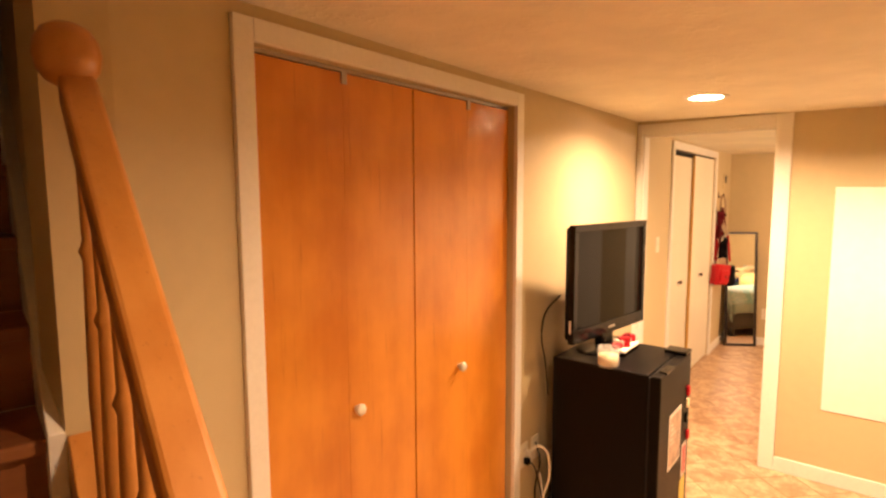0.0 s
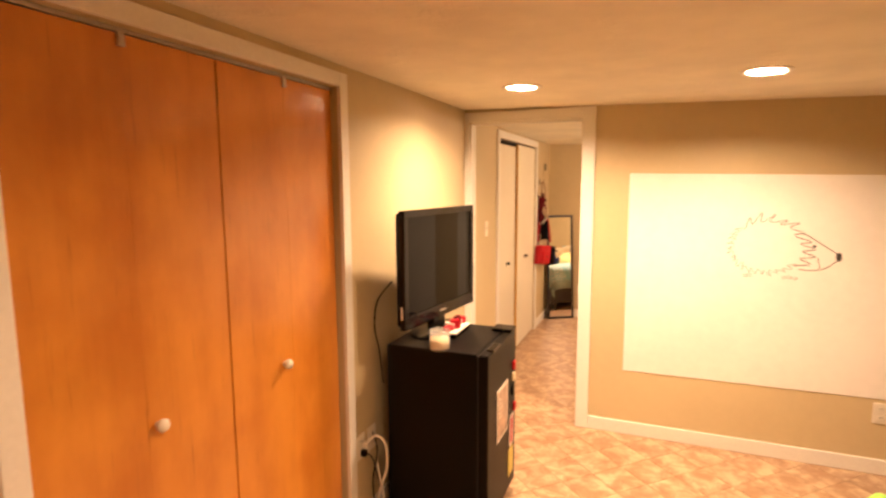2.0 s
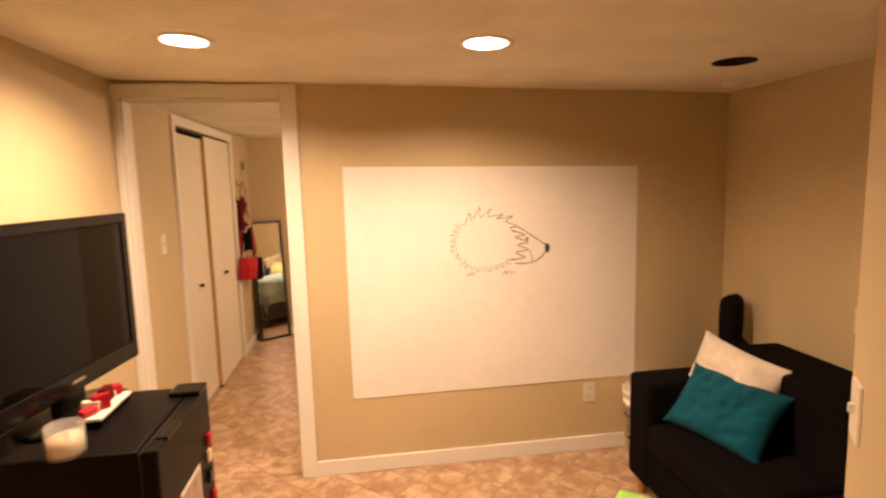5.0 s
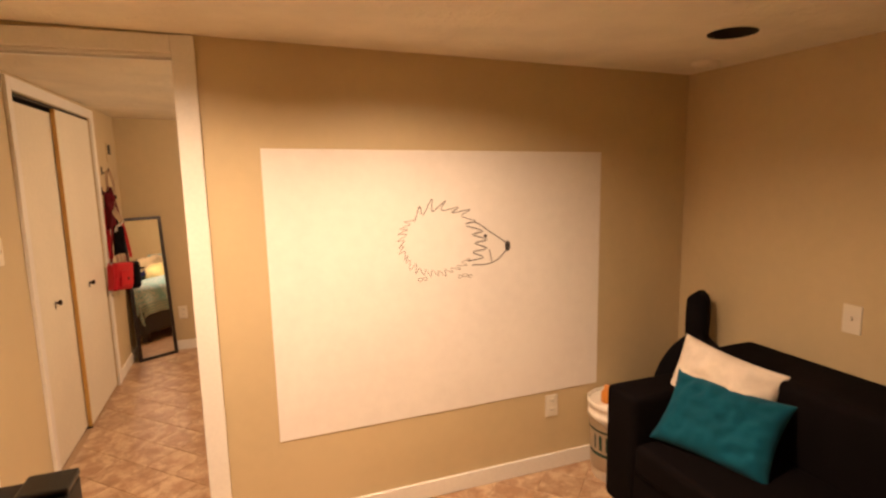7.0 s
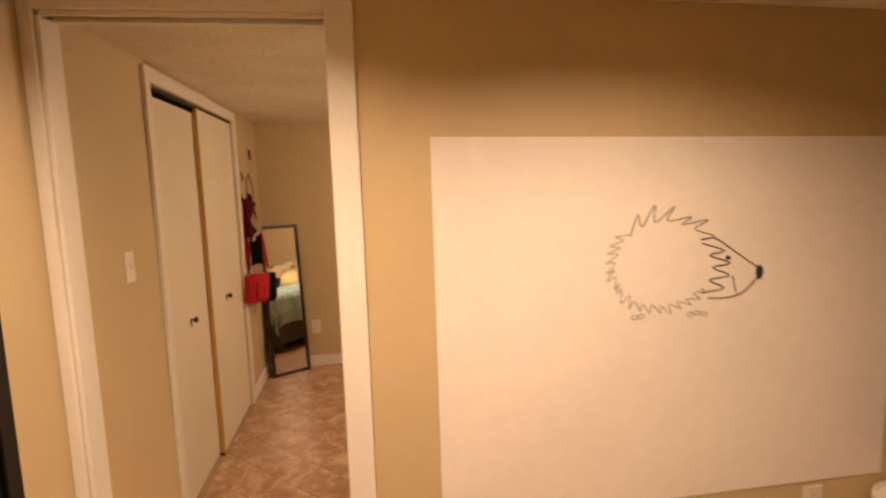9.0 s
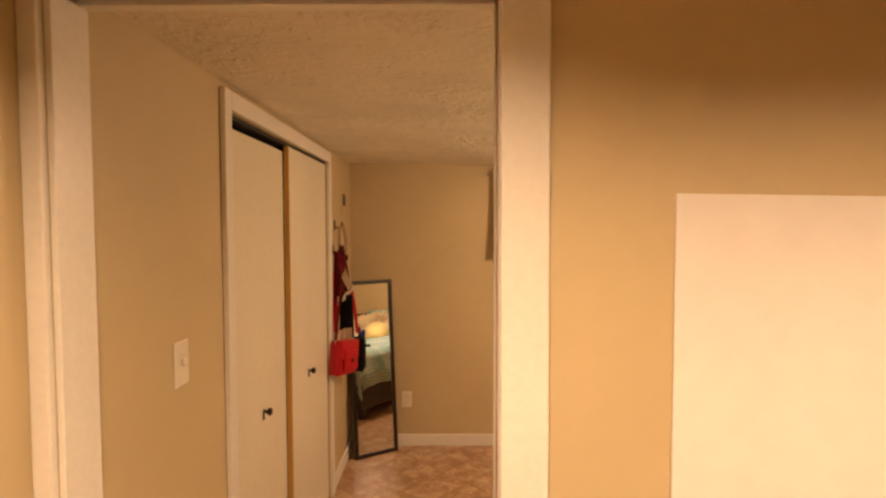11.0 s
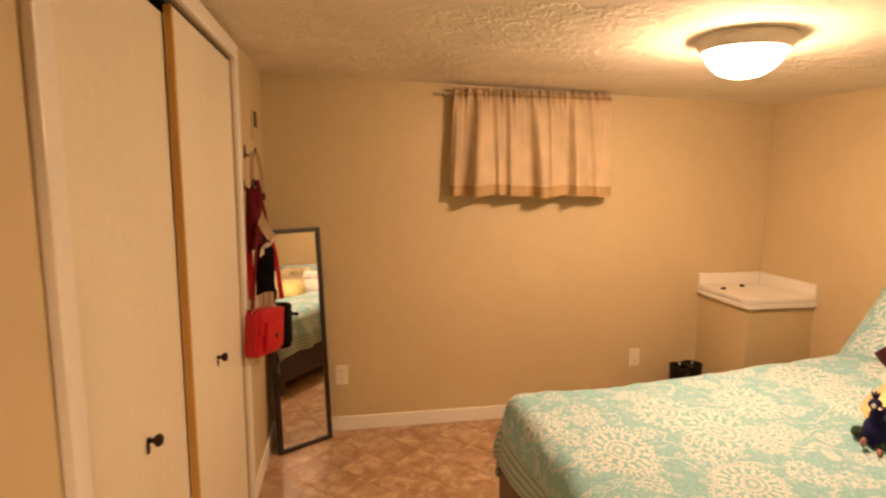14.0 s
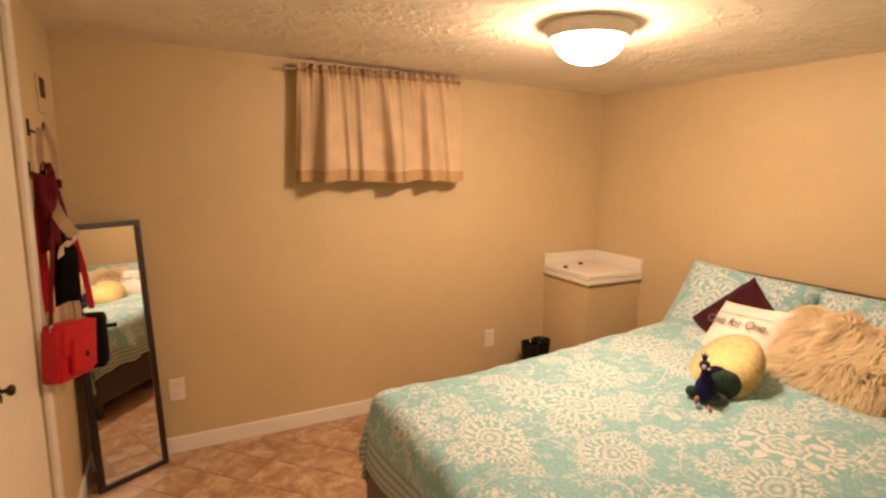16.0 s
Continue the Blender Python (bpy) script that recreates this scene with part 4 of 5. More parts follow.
for keys in ([(0.06, -1.39, 0.30), (0.10, -1.41, 0.16), (0.16, -1.44, 0.04), (0.24, -1.43, 0.008), (0.30, -1.40, 0.04), (0.32, -1.385, 0.09), (0.335, -1.39, 0.03), (0.30, -1.43, 0.008)],
             [(0.07, -1.46, 0.007), (0.12, -1.44, 0.03), (0.18, -1.47, 0.02), (0.22, -1.45, 0.03), (0.15, -1.41, 0.04), (0.09, -1.43, 0.012)]):
    cc = thing("coiled_cord", pose(0, 0, 0), "thin white cord tangled on the floor beside the fridge", "cable", "cables by the fridge")
    part("cord", tube(curve_points(keys, 8), 0.0045), M_CABLE_WHITE, cc, smooth=True)

# ---------------------------------------------------------------- sofa corner
SX0, SY1 = 2.435, -0.40
SYS = -2.05
sofa = thing("sofa", pose(0, 0, 0), "black cloth two-seat sofa against the wall", "sofa")
part("base", box(SX0 + 0.01, 3.18, SYS + 0.02, SY1 - 0.02, 0.10, 0.30, bevel=0.02), M_SOFA, sofa)
for y0, y1 in ((SY1 - 0.19, SY1), (SYS, SYS + 0.19)):
    part("arm", box(SX0, 3.17, y0, y1, 0.09, 0.615, bevel=0.035, seg=4), M_SOFA, sofa, smooth=True)
part("backrest", box(2.87, 3.195, SYS + 0.18, SY1 - 0.07, 0.12, 0.735, bevel=0.04, seg=4), M_SOFA, sofa, smooth=True)
ys = (SY1 - 0.19, (SY1 + SYS) / 2, SYS + 0.19)
for a, b in zip(ys, ys[1:]):
    part("seat_cushion", box(SX0 - 0.005, 2.965, b + 0.003, a - 0.003, 0.29, 0.425, bevel=0.035, seg=4), M_SOFA, sofa, smooth=True)
for x in (SX0 + 0.05, 3.12):
    for y in (SY1 - 0.06, SYS + 0.06):
        part("leg", lathe([(0.018, 0.0), (0.026, 0.1)], 14, lathe([(0.0, 0.0), (0.018, 0.0)], 14, None, Matrix.Translation((x, y, 0))), Matrix.Translation((x, y, 0))), M_RAIL, sofa, "honey wood leg")

wc = thing("cream_cushion", look((2.775, -0.680, 0.598), (1.935, -1.00, 0.910)) @ pose(0, 0, 0, -90, 0, 0) @ pose(0, 0, 0, 0, -11, 0), "cream cotton cushion leaning in the sofa's corner", "cushion")
part("cover", cushion(0.42, 0.40, 0.12, 34, seed=1, pinch=0.07, lumps=0.022), M_CREAM, wc, smooth=True)
tc = thing("teal_cushion", look((2.69, -0.775, 0.548), (1.95, -1.10, 1.20)) @ pose(0, 0, 0, -90, 0, 0) @ pose(0, 0, 0, 0, -5, 0), "teal cotton cushion leaning on the cream one", "cushion")
part("cover", cushion(0.45, 0.325, 0.11, 44, seed=2, pinch=0.09, lumps=0.032), M_TEAL, tc, smooth=True)

gig = thing("instrument_bag", look((3.095, -0.255, 0.0), (2.0, -0.85, 0.0)) @ pose(0, 0, 0, -90, 0, 0), "black soft instrument bag standing behind the sofa", "instrument case")
own = bmesh.new()
outline = []
for k in range(49):
    s = k / 48
    z = 0.93 * s
    if s < 0.74:
        w = 0.19 * math.sin(math.pi * min(1, (s + 0.06) / 0.82)) ** 0.6 + 0.02
    else:
        w = 0.046 - 0.004 * math.sin((s - 0.52) * 14)
    if s > 0.95:
        w *= math.sqrt(max(0.0, 1 - ((s - 0.95) / 0.052) ** 2))
    outline.append((max(0.004, w), z))
rings = [[own.verts.new((x, y, z)) for x, y in ((w, -0.035), (w, 0.035), (w * 0.86, 0.05), (-w * 0.86, 0.05), (-w, 0.035), (-w, -0.035), (-w * 0.86, -0.05), (w * 0.86, -0.05))] for w, z in outline]
for a, b in zip(rings, rings[1:]):
    for k in range(8):
        own.faces.new((a[k], a[(k + 1) % 8], b[(k + 1) % 8], b[k]))
own.faces.new(rings[0][::-1])
own.faces.new(rings[-1])
bmesh.ops.recalc_face_normals(own, faces=own.faces[:])
part("bag", own, M_BLACK_CLOTH, gig, smooth=True)

bucket = thing("plastic_bucket", pose(2.69, -0.165, 0) @ Matrix.Diagonal((1, 1, 1.1, 1)), "white plastic bucket with dark green print beside the sofa", "bucket")
part("shell", lathe([(0.0, 0.0), (0.118, 0.0), (0.122, 0.006), (0.138, 0.29), (0.146, 0.29), (0.146, 0.315), (0.141, 0.315), (0.142, 0.34), (0.149, 0.345), (0.149, 0.365), (0.143, 0.37), (0.138, 0.365), (0.128, 0.05), (0.0, 0.05)], 48), M_BUCKET, bucket, smooth=True)
for z0, z1 in ((0.12, 0.135), (0.235, 0.245)):
    part("print_band", lathe([(0.1235 + 0.056 * z0, z0), (0.1235 + 0.056 * z1, z1)], 48), M_BUCKET_LABEL, bucket, smooth=True)
for k in range(7):
    a0 = radians(180 + 8 * k + (5 if k % 2 else 0))
    own = bmesh.new()
    for i in range(2):
        a, b = a0 + radians(2.2 * i), a0 + radians(2.2 * (i + 1))
        q = [own.verts.new(((0.1245 + 0.056 * z) * math.cos(c), (0.1245 + 0.056 * z) * math.sin(c), z)) for c, z in ((a, 0.15), (b, 0.15), (b, 0.22), (a, 0.22))]
        own.faces.new(q)
    bmesh.ops.recalc_face_normals(own, faces=own.faces[:])
    part("print_bar", own, M_BUCKET_LABEL, bucket)
part("bail_handle", tube(curve_points([(0.146, -0.02, 0.30), (0.10, -0.135, 0.26), (0.0, -0.152, 0.245), (-0.10, -0.135, 0.26), (-0.146, -0.02, 0.30)], 8), 0.003), M_METAL, bucket)
part("lid", lathe([(0.0, 0.35), (0.138, 0.35), (0.14, 0.355), (0.0, 0.357)], 40), M_BUCKET, bucket)
jar = thing("amber_bottle", pose(2.63, -0.16, 0.393), "small amber bottle standing on the bucket", "bottle")
part("bottle", lathe([(0.0, 0.0), (0.028, 0.0), (0.03, 0.006), (0.03, 0.05), (0.016, 0.066), (0.016, 0.085), (0.0, 0.085)], 24), M_AMBER, jar, smooth=True)
jar2 = thing("glass_tumbler", pose(2.65, -0.24, 0.393), "small clear glass on the bucket", "glass")
part("glass", lathe([(0.0, 0.0), (0.022, 0.0), (0.026, 0.06), (0.024, 0.06), (0.020, 0.005), (0.0, 0.005)], 24), M_JAR, jar2, smooth=True)

ott = thing("green_ottoman", pose(2.10, -1.365, 0, 0, 0, -39), "lime green padded cube ottoman in front of the sofa", "ottoman")
part("body", box(-0.215, 0.215, -0.215, 0.215, 0.012, 0.36, bevel=0.02), M_GREEN, ott)
part("lid", box(-0.225, 0.225, -0.225, 0.225, 0.355, 0.42, bevel=0.022, seg=4), M_GREEN, ott, smooth=True)
for x in (-0.18, 0.18):
    for y in (-0.18, 0.18):
        part("foot", lathe([(0.0, 0.0), (0.016, 0.0), (0.016, 0.013)], 12, None, Matrix.Translation((x, y, 0))), M_SLOT, ott)
rem = thing("remote_control", pose(2.07, -1.258, 0.42, 0, 0, -20), "black remote control on the green ottoman", "remote control")
part("body", box(-0.085, 0.085, -0.022, 0.022, 0.0, 0.018, bevel=0.006, seg=3), M_BLACK_GLOSS, rem)
for k in range(5):
    part("button", box(-0.06 + 0.025 * k, -0.048 + 0.025 * k, -0.008, 0.008, 0.018, 0.0195, bevel=0.0006), M_METAL, rem)
rem2 = thing("blue_remote", pose(2.123, -1.212, 0.42, 0, 0, -20), "blue slim controller beside the remote", "remote control")
part("body", box(-0.09, 0.09, -0.02, 0.02, 0.0, 0.02, bevel=0.008, seg=3), M_BLUE, rem2)

# ---------------------------------------------------------------- bedroom window and curtain
win = thing("window_1", pose(0, 0, 0), "small high basement window behind the curtain", "window")
win["kind"] = "structure"
bm = bmesh.new()
for p in ((WX0, WX1, WZ0, WZ0 + 0.04), (WX0, WX1, WZ1 - 0.04, WZ1), (WX0, WX0 + 0.04, WZ0 + 0.04, WZ1 - 0.04), (WX1 - 0.04, WX1, WZ0 + 0.04, WZ1 - 0.04), ((WX0 + WX1) / 2 - 0.015, (WX0 + WX1) / 2 + 0.015, WZ0 + 0.04, WZ1 - 0.04)):
    box(p[0], p[1], NORTH_BED + 0.06, NORTH_BED + 0.10, p[2], p[3], bm, 0.003)
part("window_frame", bm, M_TRIM, win)
for x0, x1 in ((WX0 + 0.04, (WX0 + WX1) / 2 - 0.015), ((WX0 + WX1) / 2 + 0.015, WX1 - 0.04)):
    pane = part("pane", box(x0, x1, NORTH_BED + 0.075, NORTH_BED + 0.081, WZ0 + 0.04, WZ1 - 0.04), M_GLASS, win)
    pane.visible_shadow = False

cur = thing("curtain", pose(0, 0, 0), "short tan gathered curtain on a thin rod over the window", "curtain")
CX0, CX1, CZ0, CZ1 = 1.045, 1.975, 1.407, 1.998


def drape(x0, x1, z0, z1, nx, nz, y):
    """Gathered cloth: sharp-edged folds that step out and fade, a ruffle above the rod."""
    own = bmesh.new()
    grid = []
    for j in range(nz + 1):
        z = z0 + (z1 - z0) * j / nz
        s = min(1.0, max(0.0, (z - CZ0) / (CZ1 - CZ0)))
        row = []
        for i in range(nx + 1):
            a = i / nx
            ph = a * 2 * math.pi
            x = x0 + (x1 - x0) * a + (1 - s) * 0.024 * (2 * a - 1)
            gather = math.sin(ph * 21 + 2 * math.sin(ph * 3)) + 0.5 * math.sin(ph * 37 + 1)
            d = 0.0
            for at_, wide, out, drift in ((0.015, 0.012, 0.4, 0.0), (0.135, 0.045, 1.6, -0.02), (0.245, 0.012, 0.4, 0.03), (0.33, 0.016, 0.6, 0.01), (0.485, 0.030, 1.4, 0.03), (0.60, 0.012, 0.35, -0.02),
                                          (0.735, 0.020, 1.2, -0.005), (0.86, 0.014, 0.5, 0.02)):
                q = a - at_ - drift * (1 - s)
                d += out / (1 + math.exp(-q / wide * 3)) * math.exp(-max(0.0, q) / 0.13)
            d = 0.095 * d * (1 - 0.75 * s ** 1.5) + 0.005 * noise.noise(Vector((x * 14, z * 6, 0.3)))
            ruffle = max(0.0, (s - 0.86) / 0.14)
            d = d * (1 - 0.8 * ruffle) + 0.004 * gather * s ** 2 + 0.014 * gather * ruffle
            row.append(own.verts.new((x, y - d, z - (0.10 * d + 0.006 * math.sin(ph * 2.2 + 1)) * (1 - s) + 0.004 * gather * (s > 0.97))))
        grid.append(row)
    for a, b in zip(grid, grid[1:]):
        for i in range(nx):
            own.faces.new((a[i], a[i + 1], b[i + 1], b[i]))
    return own


cloth = part("cloth", drape(CX0, CX1, CZ0, CZ1, 260, 30, NORTH_BED - 0.066), M_CURTAIN, cur, smooth=True)
sol = cloth.modifiers.new("thick", "SOLIDIFY")
sol.thickness = 0.0018
part("hem", drape(CX0 - 0.001, CX1 + 0.001, CZ0 - 0.001, CZ0 + 0.058, 260, 3, NORTH_BED - 0.0685), M_HEM_SHADED, cur, "doubled hem, coloured darker for the backlight it blocks", smooth=True)
part("rod_pocket", drape(CX0 - 0.001, CX1 + 0.001, 1.953, 1.972, 260, 2, NORTH_BED - 0.0715), M_HEM_SHADED, cur, "doubled tan rod pocket, coloured darker for the backlight it blocks", smooth=True)
part("rod", tube([(CX0 - 0.05, NORTH_BED - 0.062, 1.968), (CX1 + 0.02, NORTH_BED - 0.062, 1.968)], 0.006, 10), M_METAL, cur)
for x in (CX0 - 0.055, CX1 + 0.02):
    part("finial", lathe([(0.0, -0.012), (0.009, -0.006), (0.011, 0.0), (0.009, 0.006), (0.0, 0.012)], 14, None, Matrix.Translation((x, NORTH_BED - 0.062, 1.968))), M_METAL, cur, smooth=True)
for x in (CX0 - 0.03, CX1 + 0.005):
    part("bracket", box(x - 0.004, x + 0.004, NORTH_BED - 0.062, NORTH_BED, 1.960, 1.972, bevel=0.001), M_METAL, cur)

# ---------------------------------------------------------------- mirror
ml, mr = Vector((0.06, 2.725)), Vector((0.352, 2.862))
MW, MH = (mr - ml).length, 1.225
mc = (ml + mr) / 2
myaw = 31.0
mir = thing("leaning_mirror", pose(mc.x, mc.y, 0.0, 0, 0, myaw) @ pose(0, 0, 0, -4.6, 0, 0), "tall mirror in a dark brown frame leaning in the corner", "mirror")
bm = bmesh.new()
fw = 0.026
for p in ((-MW / 2, MW / 2, 0, fw), (-MW / 2, MW / 2, MH - fw, MH), (-MW / 2, -MW / 2 + fw, fw, MH - fw), (MW / 2 - fw, MW / 2, fw, MH - fw)):
    box(p[0], p[1], 0.0, 0.022, p[2], p[3], bm, 0.003)
part("frame", bm, M_FRAME_DARK, mir)
part("glass", box(-MW / 2 + fw - 0.004, MW / 2 - fw + 0.004, 0.008, 0.013, fw - 0.004, MH - fw + 0.004), M_MIRROR, mir, "silvered glass")
part("backing", box(-MW / 2 + 0.01, MW / 2 - 0.01, 0.014, 0.02, 0.01, MH - 0.01), M_FRAME_DARK, mir)

# ---------------------------------------------------------------- bags on wall hooks
for y, z in ((2.42, 1.61), (2.36, 1.46)):
    hk = thing("wall_hook", pose(0, y, z), "small dark wall hook with bags", "hook", "hooks by the closet")
    part("base", box(0.0, 0.006, -0.012, 0.012, -0.03, 0.03, bevel=0.002), M_BRONZE, hk)
    part("prong", tube(curve_points([(0.006, 0, -0.01), (0.03, 0, -0.02), (0.045, 0, -0.005), (0.048, 0, 0.02)], 6), 0.004), M_BRONZE, hk, smooth=True)

bag = thing("red_handbag", pose(0.070, 2.275, 0.722, 0, 6, 66) @ Matrix.Diagonal((0.9, 1, 1, 1)), "red leather handbag hanging on dark red straps", "handbag")
part("body", box(-0.108, 0.108, -0.036, 0.036, 0.0, 0.205, bevel=0.018, seg=4), M_RED, bag, smooth=True)
part("flap", box(-0.100, 0.106, -0.045, -0.030, 0.095, 0.203, bevel=0.007, seg=3), M_RED, bag, smooth=True)
part("pocket", box(-0.062, 0.085, -0.056, -0.034, 0.028, 0.150, bevel=0.009, seg=3), M_RED, bag, smooth=True)
part("gusset", box(-0.116, -0.104, -0.026, 0.026, 0.012, 0.185, bevel=0.005, seg=3), M_RED, bag, smooth=True)
part("clasp", lathe([(0.0, 0.005), (0.010, 0.004), (0.012, 0.0)], 16, None, Matrix.Translation((0.02, -0.056, 0.085)) @ Matrix.Rotation(radians(90), 4, "X")), M_BRONZE, bag, smooth=True)
for x0, lean_ in ((-0.098, -0.02), (0.095, 0.02)):
    part("strap", strip(curve_points([(x0, 0.0, 0.19), (x0 * 0.80, 0.006, 0.32), (x0 * 0.40 + lean_ * 0.3, 0.015, 0.55), (-0.02, 0.035, 0.768)], 8), 0.022, 0.004, (1, 0, 0)), M_DARK_RED, bag, "dark red strap")
    part("strap_ring", tube([(x0 + 0.013 * math.cos(k * math.pi / 6), -0.004, 0.195 + 0.013 * math.sin(k * math.pi / 6)) for k in range(12)], 0.0025, 6, None, True), M_METAL, bag)
bag2 = thing("dark_red_bag", pose(0.048, 2.33, 1.17), "narrow dark red cloth bag hanging from a hook", "handbag")
own = cushion(0.068, 0.29, 0.055, 16, seed=9, lumps=0.035)
own.transform(Matrix.Translation((0, 0, 0.145)) @ Matrix.Rotation(radians(30), 4, "Z"))
part("body", own, M_DARK_RED, bag2, smooth=True)
part("handle", strip(curve_points([(0.015, 0.01, 0.27), (0.0, 0.015, 0.32), (-0.015, 0.01, 0.27)], 8), 0.012, 0.004, (0, 1, 0)), M_DARK_RED, bag2)
part("side_strap", strip(curve_points([(-0.022, -0.012, 0.16), (-0.026, -0.014, -0.05), (-0.022, -0.012, -0.21)], 8), 0.028, 0.005, (1, 0, 0)), M_RED, bag2, "bright red strap")
part("stud", lathe([(0.0, 0.004), (0.005, 0.003), (0.006, 0.0)], 12, None, Matrix.Translation((-0.018, -0.016, 0.02)) @ Matrix.Rotation(radians(90), 4, "X")), M_METAL, bag2)
bag3 = thing("black_pouch", pose(0.082, 2.34, 0.975), "black nylon pouch with tan tassels hanging between the bags", "bag")
own = cushion(0.085, 0.24, 0.06, 16, seed=11, lumps=0.03)
own.transform(Matrix.Translation((0, 0, 0.12)) @ Matrix.Rotation(radians(25), 4, "Z"))
part("body", own, M_BLACK_CLOTH, bag3, smooth=True)
for x in (-0.022, 0.002, 0.024):
    part("tassel", strip([(x, -0.01, 0.015), (x + 0.002, -0.012, -0.03), (x, -0.012, -0.075)], 0.018, 0.006, (1, 0, 0)), M_TAN_STRAP, bag3, "tan leather tassel")
part("loop", strip(curve_points([(0.0, 0.0, 0.23), (-0.03, 0.01, 0.36), (-0.04, 0.018, 0.485)], 8), 0.014, 0.003, (1, 0, 0)), M_BLACK_CLOTH, bag3)
part("red_band", strip(curve_points([(0.035, -0.004, 0.24), (0.052, -0.004, 0.14), (0.068, 0.0, -0.02)], 6), 0.02, 0.004, (1, 0, 0.2)), M_RED, bag3, "bright red band")
bp = thing("black_backpack", pose(0.125, 2.47, 0.69), "small black bag behind the red handbag", "bag")
part("body", box(-0.05, 0.05, -0.05, 0.06, 0.0, 0.21, bevel=0.03, seg=4), M_BLACK_CLOTH, bp, smooth=True)
part("tag", box(0.04, 0.085, 0.0, 0.012, 0.15, 0.165, bevel=0.003), M_BLACK_CLOTH, bp)
part("strap", strip(curve_points([(-0.02, -0.02, 0.20), (-0.05, -0.05, 0.5), (-0.08, -0.11, 0.765)], 8), 0.009, 0.003, (1, 0, 0)), M_BLACK_CLOTH, bp)
belt = thing("beige_belt", pose(0, 0, 0), "beige webbing belt looped over the hook", "belt")
part("loop", strip(curve_points([(0.036, 2.41, 1.61), (0.030, 2.41, 1.52), (0.034, 2.41, 1.42)], 8), 0.020, 0.004, (1, 0, 0)), M_TAN_STRAP, belt)
part("loop", strip(curve_points([(0.048, 2.42, 1.62), (0.068, 2.42, 1.53), (0.070, 2.42, 1.42)], 8), 0.020, 0.004, (1, 0, 0.1)), M_TAN_STRAP, belt)
part("buckle", box(0.022, 0.086, 2.400, 2.408, 1.395, 1.428, bevel=0.003), M_BRONZE, belt, "dark metal buckle")
part("cream_strap", strip(curve_points([(0.055, 2.39, 1.40), (0.066, 2.33, 1.345), (0.095, 2.29, 1.285), (0.125, 2.29, 1.235)], 8), 0.038, 0.005, (0.85, 0, 0.5)), M_TAN_STRAP, belt)
part("cream_strap", strip(curve_points([(0.128, 2.294, 1.235), (0.115, 2.295, 1.205), (0.09, 2.295, 1.205), (0.078, 2.30, 1.16), (0.08, 2.36, 1.06)], 8), 0.026, 0.005, (0.7, 0, 0.7)), M_CREAM, belt, "cream strap")

# ---------------------------------------------------------------- corner box
BX, BY = 2.69, 2.512
cbx = thing("corner_box", pose(0, 0, 0), "boxed-in corner pedestal painted tan with a white ledge top", "cabinet")
part("body", box(BX + 0.02, EAST_BED - 0.001, BY + 0.02, NORTH_BED - 0.001, 0.0, 0.762, bevel=0.003), M_WALL, cbx)
part("top_slab", box(BX, EAST_BED - 0.001, BY, NORTH_BED - 0.001, 0.762, 0.792, bevel=0.004), M_TRIM, cbx, "white painted slab")
part("upper_slab", box(BX + 0.004, EAST_BED - 0.001, BY + 0.004, NORTH_BED - 0.001, 0.794, 0.822, bevel=0.005), M_TRIM, cbx, "white painted slab")
part("back_lip", box(BX + 0.004, EAST_BED - 0.001, NORTH_BED - 0.018, NORTH_BED - 0.001, 0.822, 0.895, bevel=0.004), M_TRIM, cbx)
part("side_lip", box(EAST_BED - 0.018, EAST_BED - 0.001, BY + 0.004, NORTH_BED - 0.019, 0.822, 0.895, bevel=0.004), M_TRIM, cbx)
for x, y in ((2.75, 2.80), (2.93, 2.86)):
    part("screw_cap", lathe([(0.0, 0.014), (0.012, 0.012), (0.016, 0.004), (0.016, 0.0)], 14, None, Matrix.Translation((x, y, 0.822))), M_BRONZE, cbx, "dark metal cap")

for k, (x, y) in enumerate(((2.50, 2.82), (2.60, 2.84))):
    boot = thing("rubber_boot", pose(x, y, 0, 0, 0, 200 + 20 * k), "black rubber boot standing by the wall", "boot", "pair of boots")
    part("shaft", lathe([(0.052, 0.03), (0.055, 0.12), (0.058, 0.26), (0.062, 0.325), (0.064, 0.335), (0.058, 0.335), (0.055, 0.30), (0.048, 0.05), (0.0, 0.05)], 28), M_BLACK_GLOSS, boot, smooth=True)
    part("foot", box(-0.05, 0.17, -0.045, 0.045, 0.018, 0.10, bevel=0.035, seg=4), M_BLACK_GLOSS, boot, smooth=True)
    part("sole", box(-0.055, 0.175, -0.047, 0.047, 0.0, 0.022, bevel=0.008), M_BLACK, boot)

# ---------------------------------------------------------------- bed
BFX, BHX, BYC, BTOP = 1.085, 3.10, 1.245, 0.598
bed = thing("bed", pose(0, 0, 0), "queen bed with a dark brown frame and headboard", "bed")
part("headboard", box(BHX, EAST_BED - 0.005, BYC - 0.80, BYC + 0.74, 0.10, 0.945, bevel=0.012), M_FRAME_DARK, bed)
for y0, y1 in ((BYC - BED_W / 2, BYC - BED_W / 2 + 0.03), (BYC + BED_W / 2 - 0.03, BYC + BED_W / 2)):
    part("side_rail", box(BFX + 0.03, BHX, y0, y1, 0.09, 0.32, bevel=0.006), M_FRAME_DARK, bed)
part("foot_rail", box(BFX, BFX + 0.03, BYC - BED_W / 2, BYC + BED_W / 2, 0.09, 0.32, bevel=0.006), M_FRAME_DARK, bed)
